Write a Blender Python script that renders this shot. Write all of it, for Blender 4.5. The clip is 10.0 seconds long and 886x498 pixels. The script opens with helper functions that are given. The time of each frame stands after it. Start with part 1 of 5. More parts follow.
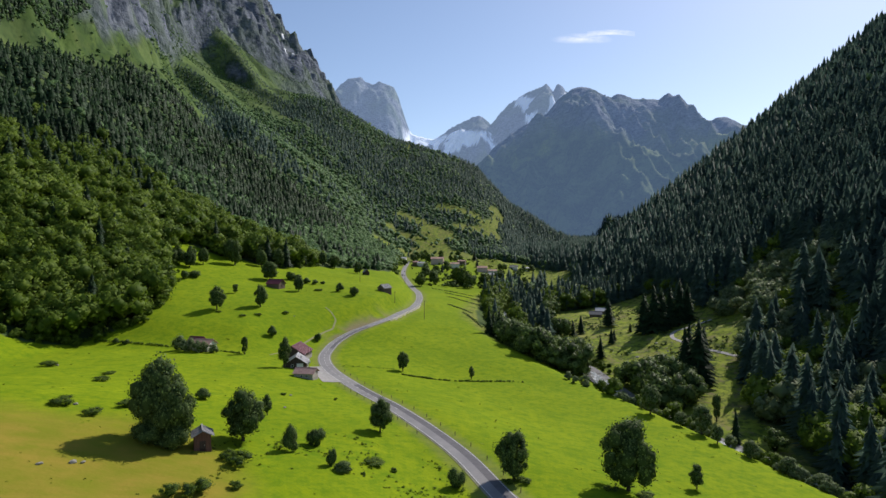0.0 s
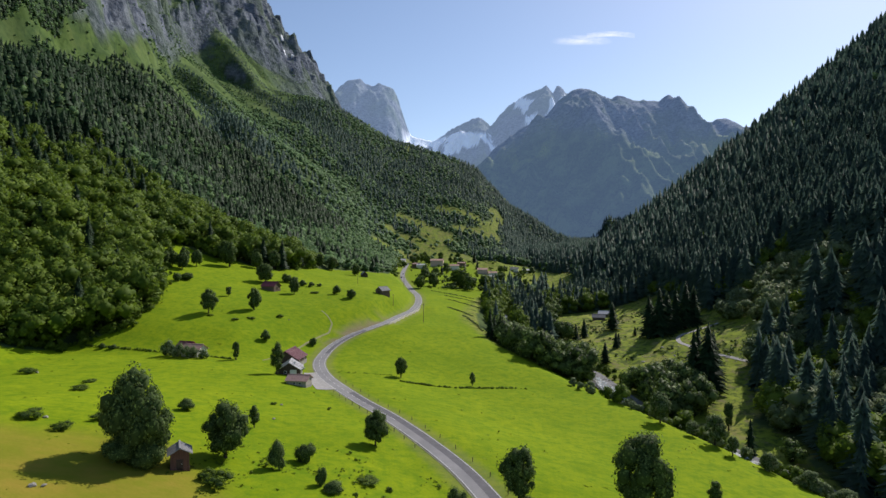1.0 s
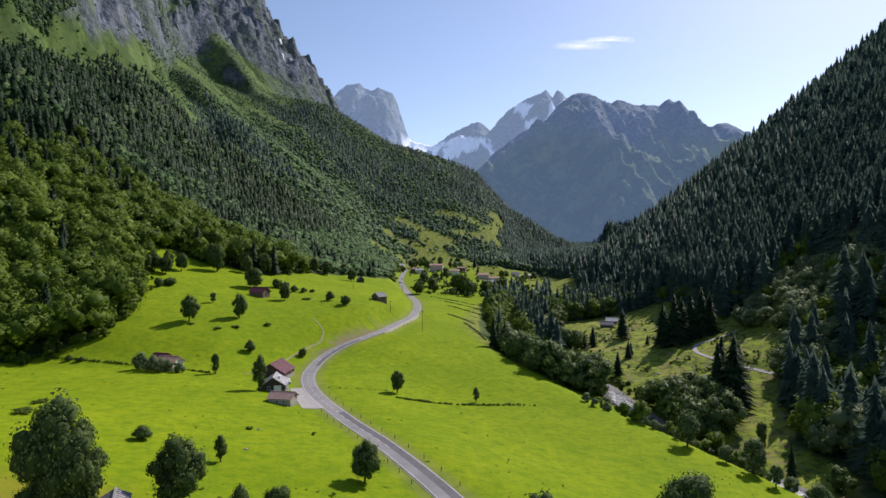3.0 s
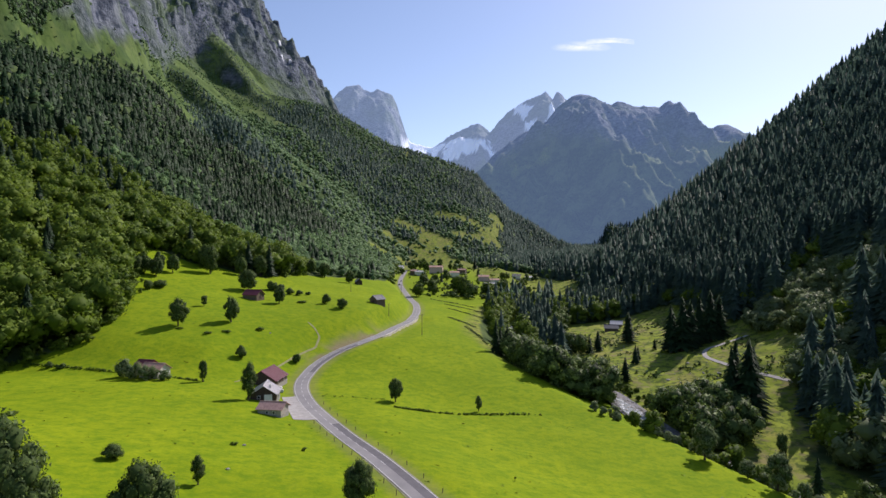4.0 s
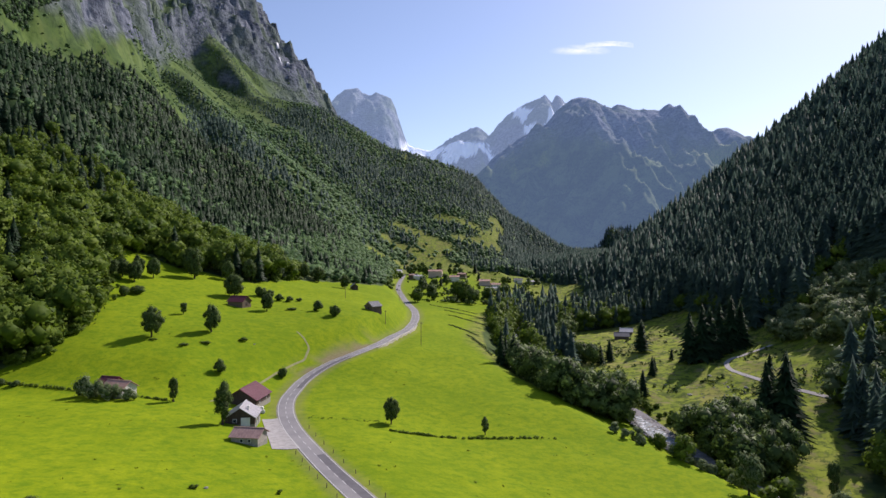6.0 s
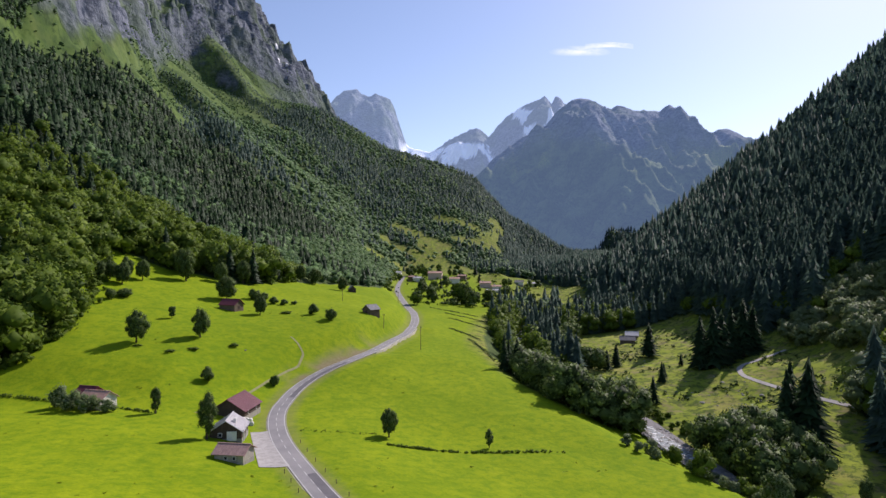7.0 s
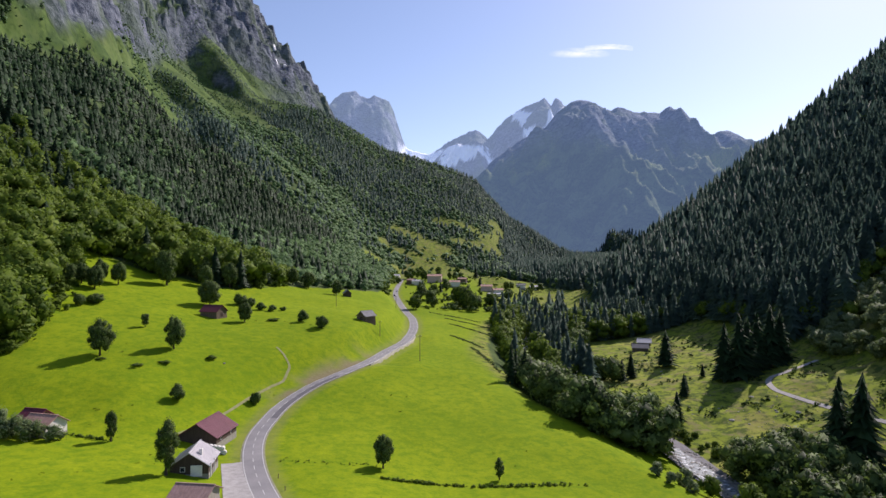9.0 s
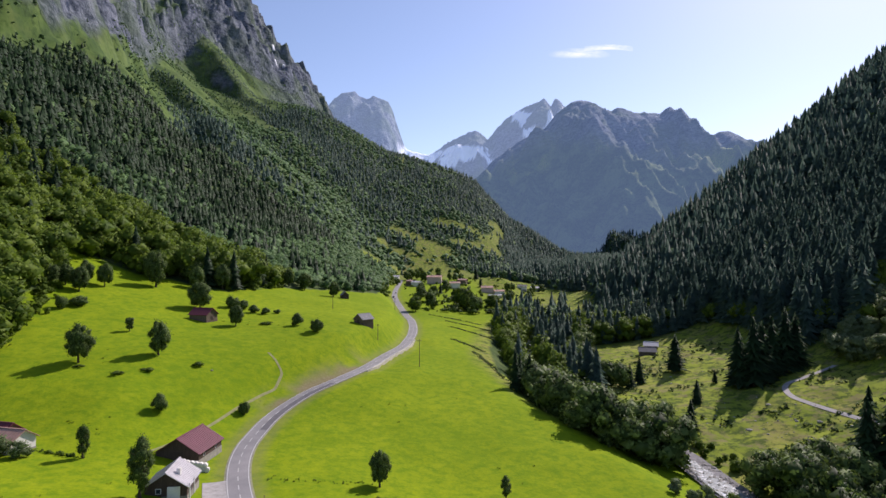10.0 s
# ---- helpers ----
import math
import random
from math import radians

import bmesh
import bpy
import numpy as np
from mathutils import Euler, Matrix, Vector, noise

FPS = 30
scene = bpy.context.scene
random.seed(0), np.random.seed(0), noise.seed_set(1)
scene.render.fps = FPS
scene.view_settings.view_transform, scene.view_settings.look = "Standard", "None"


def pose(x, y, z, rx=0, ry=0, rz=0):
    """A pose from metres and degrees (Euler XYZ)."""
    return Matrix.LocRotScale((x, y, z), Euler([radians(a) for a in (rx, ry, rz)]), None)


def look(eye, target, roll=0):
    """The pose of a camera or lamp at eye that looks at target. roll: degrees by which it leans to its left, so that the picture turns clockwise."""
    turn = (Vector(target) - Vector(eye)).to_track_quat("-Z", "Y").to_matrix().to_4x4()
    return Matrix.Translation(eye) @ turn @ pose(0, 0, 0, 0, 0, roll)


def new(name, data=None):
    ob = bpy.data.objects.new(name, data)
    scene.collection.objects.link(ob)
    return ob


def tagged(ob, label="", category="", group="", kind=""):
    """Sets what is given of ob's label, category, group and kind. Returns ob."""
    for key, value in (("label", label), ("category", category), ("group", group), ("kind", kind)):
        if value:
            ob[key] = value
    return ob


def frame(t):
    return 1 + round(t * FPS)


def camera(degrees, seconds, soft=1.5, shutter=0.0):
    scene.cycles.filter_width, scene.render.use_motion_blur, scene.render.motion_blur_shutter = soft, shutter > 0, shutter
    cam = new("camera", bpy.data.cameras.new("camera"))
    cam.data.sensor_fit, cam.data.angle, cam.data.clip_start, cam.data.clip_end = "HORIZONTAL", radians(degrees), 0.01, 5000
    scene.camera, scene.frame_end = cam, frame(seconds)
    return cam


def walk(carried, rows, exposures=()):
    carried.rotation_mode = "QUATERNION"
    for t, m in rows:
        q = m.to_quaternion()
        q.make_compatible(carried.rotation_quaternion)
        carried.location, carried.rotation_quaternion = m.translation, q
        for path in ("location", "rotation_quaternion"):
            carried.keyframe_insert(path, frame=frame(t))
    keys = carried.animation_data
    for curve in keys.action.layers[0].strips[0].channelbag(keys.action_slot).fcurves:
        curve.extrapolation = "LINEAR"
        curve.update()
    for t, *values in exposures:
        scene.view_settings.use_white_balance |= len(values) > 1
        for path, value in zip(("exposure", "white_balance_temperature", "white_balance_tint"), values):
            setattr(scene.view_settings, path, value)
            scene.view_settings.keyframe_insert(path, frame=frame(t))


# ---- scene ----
cam = camera(73.7, 10.0)
METRES, EYE, TILT, LEAN, TURN = 120.0, 50.0, 0.0, 0.0, 0.0
ROWS = [
    (0.0, 0.0, 0.0, 0.0, -0.0, 0.0, -0.0),
    (0.5, 0.0004, 0.0417, -0.0009, -0.01, 0.08, 0.03),
    (1.0, 0.0001, 0.0862, -0.0026, -0.03, 0.19, 0.01),
    (1.5, -0.0004, 0.1318, -0.0047, -0.03, 0.31, 0.01),
    (2.0, -0.0018, 0.1794, -0.0065, -0.05, 0.43, 0.0),
    (2.5, -0.0034, 0.2286, -0.0086, -0.08, 0.57, -0.01),
    (4.0, -0.0078, 0.3785, -0.0129, -0.14, 0.88, -0.0),
    (4.5, -0.0095, 0.4299, -0.0137, -0.16, 0.98, 0.01),
    (5.0, -0.0118, 0.4818, -0.0144, -0.19, 1.09, 0.01),
    (5.5, -0.014, 0.5328, -0.0141, -0.23, 1.18, 0.01),
    (7.0, -0.0201, 0.6878, -0.0135, -0.31, 1.41, 0.03),
    (7.5, -0.0221, 0.7399, -0.0133, -0.34, 1.48, 0.04),
    (8.0, -0.0236, 0.7917, -0.0128, -0.36, 1.54, 0.05),
    (8.5, -0.0253, 0.8437, -0.0129, -0.39, 1.6, 0.06),
    (9.0, -0.0276, 0.8953, -0.013, -0.41, 1.67, 0.05),
    (9.5, -0.0294, 0.9475, -0.0127, -0.43, 1.71, 0.07),
    (10.0, -0.0314, 0.9992, -0.0126, -0.46, 1.76, 0.06),
]
EXPOSURES = [(0.0, 0.35, 6500, 13), (1.2, 0.36, 6500, 13), (2.6, 0.47, 6500, 17), (4.0, 0.53, 6500, 21), (10.0, 0.57, 6500, 24)]
walk(cam, [(t, pose(0, 0, EYE, TILT, LEAN, TURN) @ pose(METRES * x, METRES * y, METRES * z, 90 + pitch, roll, yaw)) for t, x, y, z, yaw, pitch, roll in ROWS], EXPOSURES)

# ---- light ----
SUN_DIR = Vector((0.64, 0.77, 0.82)).normalized()      # from the ground to the sun
sun = new("sun", bpy.data.lights.new("sun", "SUN"))
sun.data.energy, sun.data.angle, sun.data.color = 3.6, radians(0.53), (1.0, 0.95, 0.86)
sun.matrix_world = look(SUN_DIR * 600, (0, 0, 0))

world = bpy.data.worlds.new("world")
scene.world = world
world.use_nodes = True
wn = world.node_tree
wn.nodes.clear()
w_out = wn.nodes.new("ShaderNodeOutputWorld")
w_bg = wn.nodes.new("ShaderNodeBackground")
w_sky = wn.nodes.new("ShaderNodeTexSky")
w_sky.sky_type, w_sky.sun_disc = "NISHITA", False
w_sky.sun_elevation = math.asin(SUN_DIR.z)
w_sky.sun_rotation = math.atan2(SUN_DIR.x, SUN_DIR.y)
w_sky.altitude, w_sky.air_density, w_sky.dust_density, w_sky.ozone_density = 1000, 1.0, 0.8, 1.0
w_bg.inputs["Strength"].default_value = 0.106
wn.links.new(w_sky.outputs[0], w_bg.inputs["Color"])
wn.links.new(w_bg.outputs[0], w_out.inputs["Surface"])


# ---- materials ----
class Mat:
    """A small builder for node materials."""

    def __init__(self, name):
        self.m = bpy.data.materials.new(name)
        self.m.use_nodes = True
        self.t = self.m.node_tree
        self.t.nodes.clear()
        self.out = self.add("ShaderNodeOutputMaterial")

    def add(self, kind, **sets):
        n = self.t.nodes.new(kind)
        for k, v in sets.items():
            if k == "operation":
                n.operation = v
            elif k == "blend_type":
                n.blend_type = v
            elif k == "data_type":
                n.data_type = v
        return n

    def wire(self, a, b):
        self.t.links.new(a, b)

    def put(self, socket, v):
        if isinstance(v, bpy.types.NodeSocket):
            self.wire(v, socket)
        elif isinstance(v, (tuple, list)) and len(v) == 3 and socket.type == "RGBA":
            socket.default_value = (*v, 1)
        else:
            socket.default_value = v

    def coords(self):
        return self.add("ShaderNodeNewGeometry").outputs["Position"]

    def local(self):
        return self.add("ShaderNodeTexCoord").outputs["Object"]

    def noise(self, scale, detail=3.0, rough=0.55, vec=None, stretch=None):
        n = self.add("ShaderNodeTexNoise")
        n.inputs["Scale"].default_value, n.inputs["Detail"].default_value, n.inputs["Roughness"].default_value = scale, detail, rough
        v = vec if vec is not None else self.coords()
        if stretch:
            mp = self.add("ShaderNodeMapping")
            mp.inputs["Scale"].default_value = stretch
            self.wire(v, mp.inputs["Vector"])
            v = mp.outputs[0]
        self.wire(v, n.inputs["Vector"])
        return n.outputs["Fac"]

    def span(self, v, a, b, c=0.0, d=1.0):
        n = self.add("ShaderNodeMapRange")
        for i, q in zip(range(5), (v, a, b, c, d)):
            self.put(n.inputs[i], q)
        return n.outputs[0]

    def math(self, op, a, b=0.0):
        n = self.add("ShaderNodeMath", operation=op)
        self.put(n.inputs[0], a), self.put(n.inputs[1], b)
        return n.outputs[0]

    def mix(self, f, a, b, blend="MIX"):
        n = self.add("ShaderNodeMix", data_type="RGBA", blend_type=blend)
        self.put(n.inputs[0], f), self.put(n.inputs[6], a), self.put(n.inputs[7], b)
        return n.outputs[2]

    def attr(self, name):
        n = self.add("ShaderNodeAttribute")
        n.attribute_name = name
        return n.outputs["Fac"]

    def island(self):
        return self.add("ShaderNodeNewGeometry").outputs["Random Per Island"]

    def rand(self):
        return self.add("ShaderNodeObjectInfo").outputs["Random"]

    def bump(self, h, strength, distance):
        n = self.add("ShaderNodeBump")
        n.inputs["Strength"].default_value, n.inputs["Distance"].default_value = strength, distance
        self.wire(h, n.inputs["Height"])
        return n.outputs[0]

    def done(self, colour, rough=0.8, normal=None, metal=0.0, spec=0.3, glow_share=0.0, through_colour=None):
        b = self.add("ShaderNodeBsdfPrincipled")
        self.put(b.inputs["Base Color"], colour)
        self.put(b.inputs["Roughness"], rough)
        self.put(b.inputs["Metallic"], metal)
        self.put(b.inputs["Specular IOR Level"], spec)
        if normal is not None:
            self.wire(normal, b.inputs["Normal"])
        last = b.outputs[0]
        if glow_share:
            tr = self.add("ShaderNodeBsdfTranslucent")
            self.put(tr.inputs["Color"], through_colour or colour)
            mx = self.add("ShaderNodeMixShader")
            mx.inputs[0].default_value = glow_share
            self.wire(last, mx.inputs[1]), self.wire(tr.outputs[0], mx.inputs[2])
            last = mx.outputs[0]
        self.wire(last, self.out.inputs["Surface"])
        return self.m


def plain(name, colour, rough=0.7, scale=2.0, vary=0.35, bump=0.0, metal=0.0, stretch=None):
    """A painted, wooden or mineral surface with grain and stains."""
    s = Mat(name)
    pos = s.local()
    a, b = s.noise(scale, 4, 0.6, pos, stretch), s.noise(scale * 9, 3, 0.6, pos, stretch)
    f = s.span(s.math("ADD", s.math("MULTIPLY", a, 0.65), s.math("MULTIPLY", b, 0.35)), 0.3, 0.7)
    dark = tuple(c * (1 - vary) for c in colour)
    light = tuple(min(1, c * (1 + vary * 0.6)) for c in colour)
    return s.done(s.mix(f, dark, light), rough, s.bump(b, 0.4, bump) if bump else None, metal)


def leaf_material(name, dark, light, sun_through, glow_share=0.3, shine=0.1, few=0.2):
    s = Mat(name)
    f = s.span(s.math("ADD", s.math("MULTIPLY", s.island(), 0.5), s.math("MULTIPLY", s.noise(0.05, 2), 0.5)), few, 0.75)
    c = s.mix(f, dark, light)
    return s.done(c, 0.7 - 0.6 * shine, None, 0.0, shine, glow_share, s.mix(0.6, c, sun_through))


# Random pale patches among dark ones imitate sunlit glints on the leaves.
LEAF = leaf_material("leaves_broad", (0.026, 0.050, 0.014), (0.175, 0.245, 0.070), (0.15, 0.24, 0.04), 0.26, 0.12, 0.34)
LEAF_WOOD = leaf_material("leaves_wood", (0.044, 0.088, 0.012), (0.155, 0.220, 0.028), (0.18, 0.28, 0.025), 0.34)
# Needles of left stands and single spruces, darkened for the canopy's self-shade.
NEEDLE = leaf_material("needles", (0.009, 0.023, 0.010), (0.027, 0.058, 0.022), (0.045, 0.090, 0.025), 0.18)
# Paler, bluer copy of the leaves, haze put into the colour.
LEAF_HAZE = leaf_material("leaves_hazed", (0.064, 0.125, 0.052), (0.155, 0.260, 0.098), (0.17, 0.28, 0.09), 0.38)
# Paler, bluer needle copy for right and far stands, haze in the colour.
NEEDLE_HAZE = leaf_material("needles_hazed", (0.044, 0.084, 0.070), (0.100, 0.158, 0.122), (0.15, 0.23, 0.16), 0.46)
WILLOW = leaf_material("leaves_pale", (0.090, 0.130, 0.055), (0.21, 0.265, 0.135), (0.24, 0.31, 0.13), 0.38)
# Dark tone of the crown cores, in place of shade between the leaves.
SHADE = plain("crown_shade", (0.045, 0.075, 0.016), 0.95, 1.0, 0.4)
BARK = plain("bark", (0.075, 0.058, 0.042), 0.95, 1.2, 0.5, 0.05, stretch=(3, 3, 0.6))


def asphalt_material():
    s = Mat("asphalt")
    fine, wide = s.noise(3.0, 3), s.noise(0.12, 3)
    c = s.mix(s.span(wide, 0.35, 0.65), (0.205, 0.20, 0.205), (0.275, 0.265, 0.265))
    c = s.mix(s.span(fine, 0.3, 0.7, 0.0, 0.35), c, (0.16, 0.155, 0.16))
    return s.done(c, 0.85, s.bump(fine, 0.2, 0.02))


ASPHALT = asphalt_material()
ROAD_PAINT = plain("road_paint", (0.52, 0.52, 0.50), 0.7, 1.0, 0.25)
GRAVEL = plain("gravel", (0.36, 0.345, 0.33), 0.95, 0.6, 0.35, 0.05)
PALE_STONE = plain("pale_stone", (0.58, 0.54, 0.47), 0.95, 0.9, 0.35, 0.06)
BED = plain("river_gravel", (0.22, 0.215, 0.22), 0.95, 0.5, 0.5, 0.15)
STONE = plain("stone", (0.30, 0.285, 0.25), 0.95, 0.9, 0.45, 0.06)
RUST_WOOD = plain("red_brown_boards", (0.15, 0.075, 0.055), 0.9, 0.8, 0.5, 0.02, stretch=(4, 4, 0.5))
OLD_WOOD = plain("weathered_boards", (0.155, 0.115, 0.085), 0.9, 0.8, 0.5, 0.02, stretch=(4, 4, 0.5))
PALE_WALL = plain("limewashed_boards", (0.36, 0.33, 0.29), 0.9, 0.8, 0.4, 0.02, stretch=(4, 4, 0.5))
DARK_WOOD = plain("dark_boards", (0.075, 0.052, 0.042), 0.9, 0.8, 0.45, 0.02, stretch=(4, 4, 0.5))
SILVER_ROOF = plain("silver_shingle_roof", (0.27, 0.265, 0.27), 0.85, 0.7, 0.4, 0.03)
RED_ROOF = plain("red_roof_sheet", (0.150, 0.036, 0.055), 0.55, 0.5, 0.3, 0.01)
BROWN_ROOF = plain("brown_shingle_roof", (0.36, 0.235, 0.215), 0.85, 0.7, 0.45, 0.03)
GREY_ROOF = plain("grey_shingle_roof", (0.125, 0.125, 0.135), 0.8, 0.7, 0.4, 0.03)
FADED_ROOF = plain("faded_tile_roof", (0.44, 0.27, 0.22), 0.85, 0.7, 0.4, 0.03)
PALE_ROOF = plain("pale_metal_roof", (0.52, 0.50, 0.51), 0.5, 0.5, 0.25, 0.01)
PLASTER = plain("white_plaster", (0.72, 0.70, 0.66), 0.9, 0.5, 0.18, 0.01)
PINK_PLASTER = plain("rose_plaster", (0.56, 0.43, 0.38), 0.9, 0.5, 0.2, 0.01)
GLASS = plain("dark_window_glass", (0.03, 0.035, 0.045), 0.15, 1.0, 0.2)
METAL = plain("galvanised_metal", (0.45, 0.46, 0.47), 0.5, 1.0, 0.2, metal=0.8)


def ground_material(name, haze_glow=None, clear=1.0):
    """Meadow, forest floor, rock, scree and snow, by the cover that each place carries."""
    s = Mat(name)
    n1, n2, n3 = s.noise(0.014, 4), s.noise(0.12, 4), s.noise(1.3, 3)
    patch = s.span(s.math("ADD", s.math("MULTIPLY", n1, 0.6), s.math("MULTIPLY", n2, 0.4)), 0.36, 0.64)
    grass = s.mix(patch, (0.172, 0.242, 0.004), (0.272, 0.335, 0.007))
    grass = s.mix(s.span(n3, 0.3, 0.75, 0.0, 0.45), grass, (0.085, 0.165, 0.012))
    grass = s.mix(s.span(s.noise(0.33, 5, 0.7), 0.42, 0.66, 0.0, 0.7), grass, (0.085, 0.175, 0.006))
    grass = s.mix(s.span(n2, 0.62, 0.78, 0.0, 0.4), grass, (0.27, 0.31, 0.015))
    grass = s.mix(s.span(s.noise(0.05, 5, 0.7, None, (1.0, 0.6, 1.0)), 0.5, 0.68, 0.0, 0.34), grass, (0.11, 0.195, 0.004))
    grass = s.mix(s.attr("hay"), grass, s.mix(s.span(s.math("ADD", s.math("MULTIPLY", n2, 0.5), s.math("MULTIPLY", s.noise(0.25, 5, 0.7, None, (0.35, 1.0, 1.0)), 0.5)), 0.40, 0.60), (0.27, 0.215, 0.032), (0.19, 0.20, 0.018)))
    rough_grass = s.mix(s.span(n2, 0.35, 0.65), (0.135, 0.185, 0.020), (0.25, 0.300, 0.036))
    rough_grass = s.mix(s.span(s.noise(0.05, 4, 0.65), 0.48, 0.62, 0.0, 0.75), rough_grass, (0.27, 0.255, 0.07))
    rough_grass = s.mix(s.span(s.noise(0.25, 5, 0.7), 0.48, 0.58, 0.0, 0.85), rough_grass, (0.055, 0.085, 0.02))
    rough_grass = s.mix(s.span(s.noise(0.16, 5, 0.7), 0.53, 0.62, 0.0, 0.7), rough_grass, (0.20, 0.17, 0.085))
    c = s.mix(s.attr("pasture"), grass, rough_grass)
    # Alp grass shifted towards blue-green to carry the flank's haze.
    high = s.mix(s.span(n2, 0.35, 0.65), (0.100, 0.165, 0.036), (0.180, 0.260, 0.066))
    high = s.mix(s.span(s.noise(0.03, 5, 0.7), 0.45, 0.58, 0.0, 0.8), high, (0.048, 0.088, 0.030))
    high = s.mix(s.span(s.noise(0.10, 4, 0.7), 0.52, 0.62, 0.0, 0.75), high, (0.035, 0.066, 0.022))
    high = s.mix(s.span(s.noise(0.018, 4, 0.6), 0.54, 0.66, 0.0, 0.6), high, (0.19, 0.23, 0.07))
    c = s.mix(s.attr("alp"), c, high)
    c = s.mix(s.attr("bare"), c, s.mix(s.span(n3, 0.3, 0.7), (0.17, 0.14, 0.075), (0.24, 0.21, 0.12)))
    floor = s.mix(s.span(s.noise(0.06, 3), 0.35, 0.65), (0.016, 0.036, 0.014), (0.05, 0.085, 0.028))
    floor = s.mix(s.span(s.noise(0.011, 6, 0.7), 0.46, 0.60, 0.0, 0.85), floor, (0.115, 0.155, 0.060))
    c = s.mix(s.attr("wood"), c, floor)
    streak = s.noise(0.026, 6, 0.7, None, (1.0, 1.0, 0.8))
    crack = s.noise(0.055, 5, 0.7, None, (0.8, 0.8, 1.7))
    # Rock tones tinted blue, with the haze of the air in them.
    rock = s.mix(s.span(s.math("ADD", s.math("MULTIPLY", streak, 0.5), s.math("MULTIPLY", crack, 0.5)), 0.41, 0.59), (0.030, 0.042, 0.065), (0.190, 0.208, 0.245))
    rock = s.mix(s.span(s.noise(0.006, 4), 0.42, 0.64, 0.0, 0.55), rock, (0.085, 0.125, 0.05))
    c = s.mix(s.attr("rock"), c, rock)
    c = s.mix(s.attr("snow"), c, (0.82, 0.85, 0.9))
    if clear < 1:       # haze painted in: base colour darkened and blued as clear falls
        c = s.mix(1 - clear, c, (0.02, 0.03, 0.045))
    h = s.math("ADD", s.math("MULTIPLY", n3, 0.4), s.math("MULTIPLY", n2, 1.2))
    crag = s.math("ADD", s.math("MULTIPLY", streak, 60.0), s.math("MULTIPLY", s.noise(0.06, 4, 0.7, None, (1.0, 1.0, 0.3)), 28.0))
    h = s.math("ADD", s.math("MULTIPLY", h, 0.5), s.math("MULTIPLY", crag, s.attr("rock")))
    made = s.done(c, 0.95, s.bump(h, 0.4, 1.0), 0.0, 0.05)
    # Even blue emission stands in for the haze before far mountains.
    if haze_glow:
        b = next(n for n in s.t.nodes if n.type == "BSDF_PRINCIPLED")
        b.inputs["Emission Color"].default_value = (*haze_glow, 1)
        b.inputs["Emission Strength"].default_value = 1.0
    return made


GROUND = ground_material("ground_cover")
# Far copies of the ground cover, each with haze as emission.
FAR_GROUND = ground_material("hazed_ground", (0.048, 0.076, 0.132), 1.0)
PEAK_GROUND = ground_material("hazed_peaks", (0.100, 0.142, 0.218), 1.0)


def water_material():
    s = Mat("river_water")
    foam = s.span(s.noise(0.5, 5, 0.7), 0.52, 0.64)
    c = s.mix(foam, (0.10, 0.13, 0.14), (0.72, 0.75, 0.77))
    return s.done(c, s.span(foam, 0, 1, 0.5, 0.8), s.bump(s.noise(0.9, 4), 0.6, 0.3), 0.0, 0.3)


WATER = water_material()


# ---- mesh helpers ----
def part(name, bm, material, parent, label=""):
    me = bpy.data.meshes.new(name)
    bm.to_mesh(me)
    bm.free()
    me.materials.append(material)
    ob = new(name, me)
    if parent is not None:
        ob.parent = parent
    if label:
        ob["label"] = label
    return ob


def mesh_of(name, verts, faces, material, smooth=False, inner=None, normals=None):
    """A mesh from arrays: verts (n, 3), faces (m, 3) or (m, 4)."""
    me = bpy.data.meshes.new(name)
    faces = np.asarray(faces, np.int32)
    k = faces.shape[1]
    me.vertices.add(len(verts))
    me.vertices.foreach_set("co", np.asarray(verts, np.float32).ravel())
    me.loops.add(faces.size)
    me.loops.foreach_set("vertex_index", faces.ravel())
    me.polygons.add(len(faces))
    me.polygons.foreach_set("loop_start", np.arange(0, faces.size, k, dtype=np.int32))
    me.polygons.foreach_set("use_smooth", np.full(len(faces), smooth))
    me.update(calc_edges=True)
    me.materials.append(material)
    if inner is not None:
        # core faces take the painted inner shade
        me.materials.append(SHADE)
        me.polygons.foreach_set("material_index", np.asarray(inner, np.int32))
    if normals is not None:       # rounded shading of a leafy mass
        me.polygons.foreach_set("use_smooth", np.full(len(faces), True))
        me.attributes.new("custom_normal", "FLOAT_VECTOR", "POINT").data.foreach_set("vector", np.asarray(normals, np.float32).ravel())
        me.update()
    return me


def add_box(bm, x0, x1, y0, y1, z0, z1, m=None):
    made = bmesh.ops.create_cube(bm, size=1.0)["verts"]
    for v in made:
        v.co = Vector((x0 + (v.co.x + 0.5) * (x1 - x0), y0 + (v.co.y + 0.5) * (y1 - y0), z0 + (v.co.z + 0.5) * (z1 - z0)))
        if m is not None:
            v.co = m @ v.co
    return made


def box(x0, x1, y0, y1, z0, z1, bevel=0.0, m=None):
    bm = bmesh.new()
    add_box(bm, x0, x1, y0, y1, z0, z1, m)
    if bevel:
        bmesh.ops.bevel(bm, geom=bm.edges[:], offset=bevel, segments=1, affect="EDGES")
    return bm


def empty(name, m):
    ob = new(name)
    ob.matrix_basis = m
    return ob


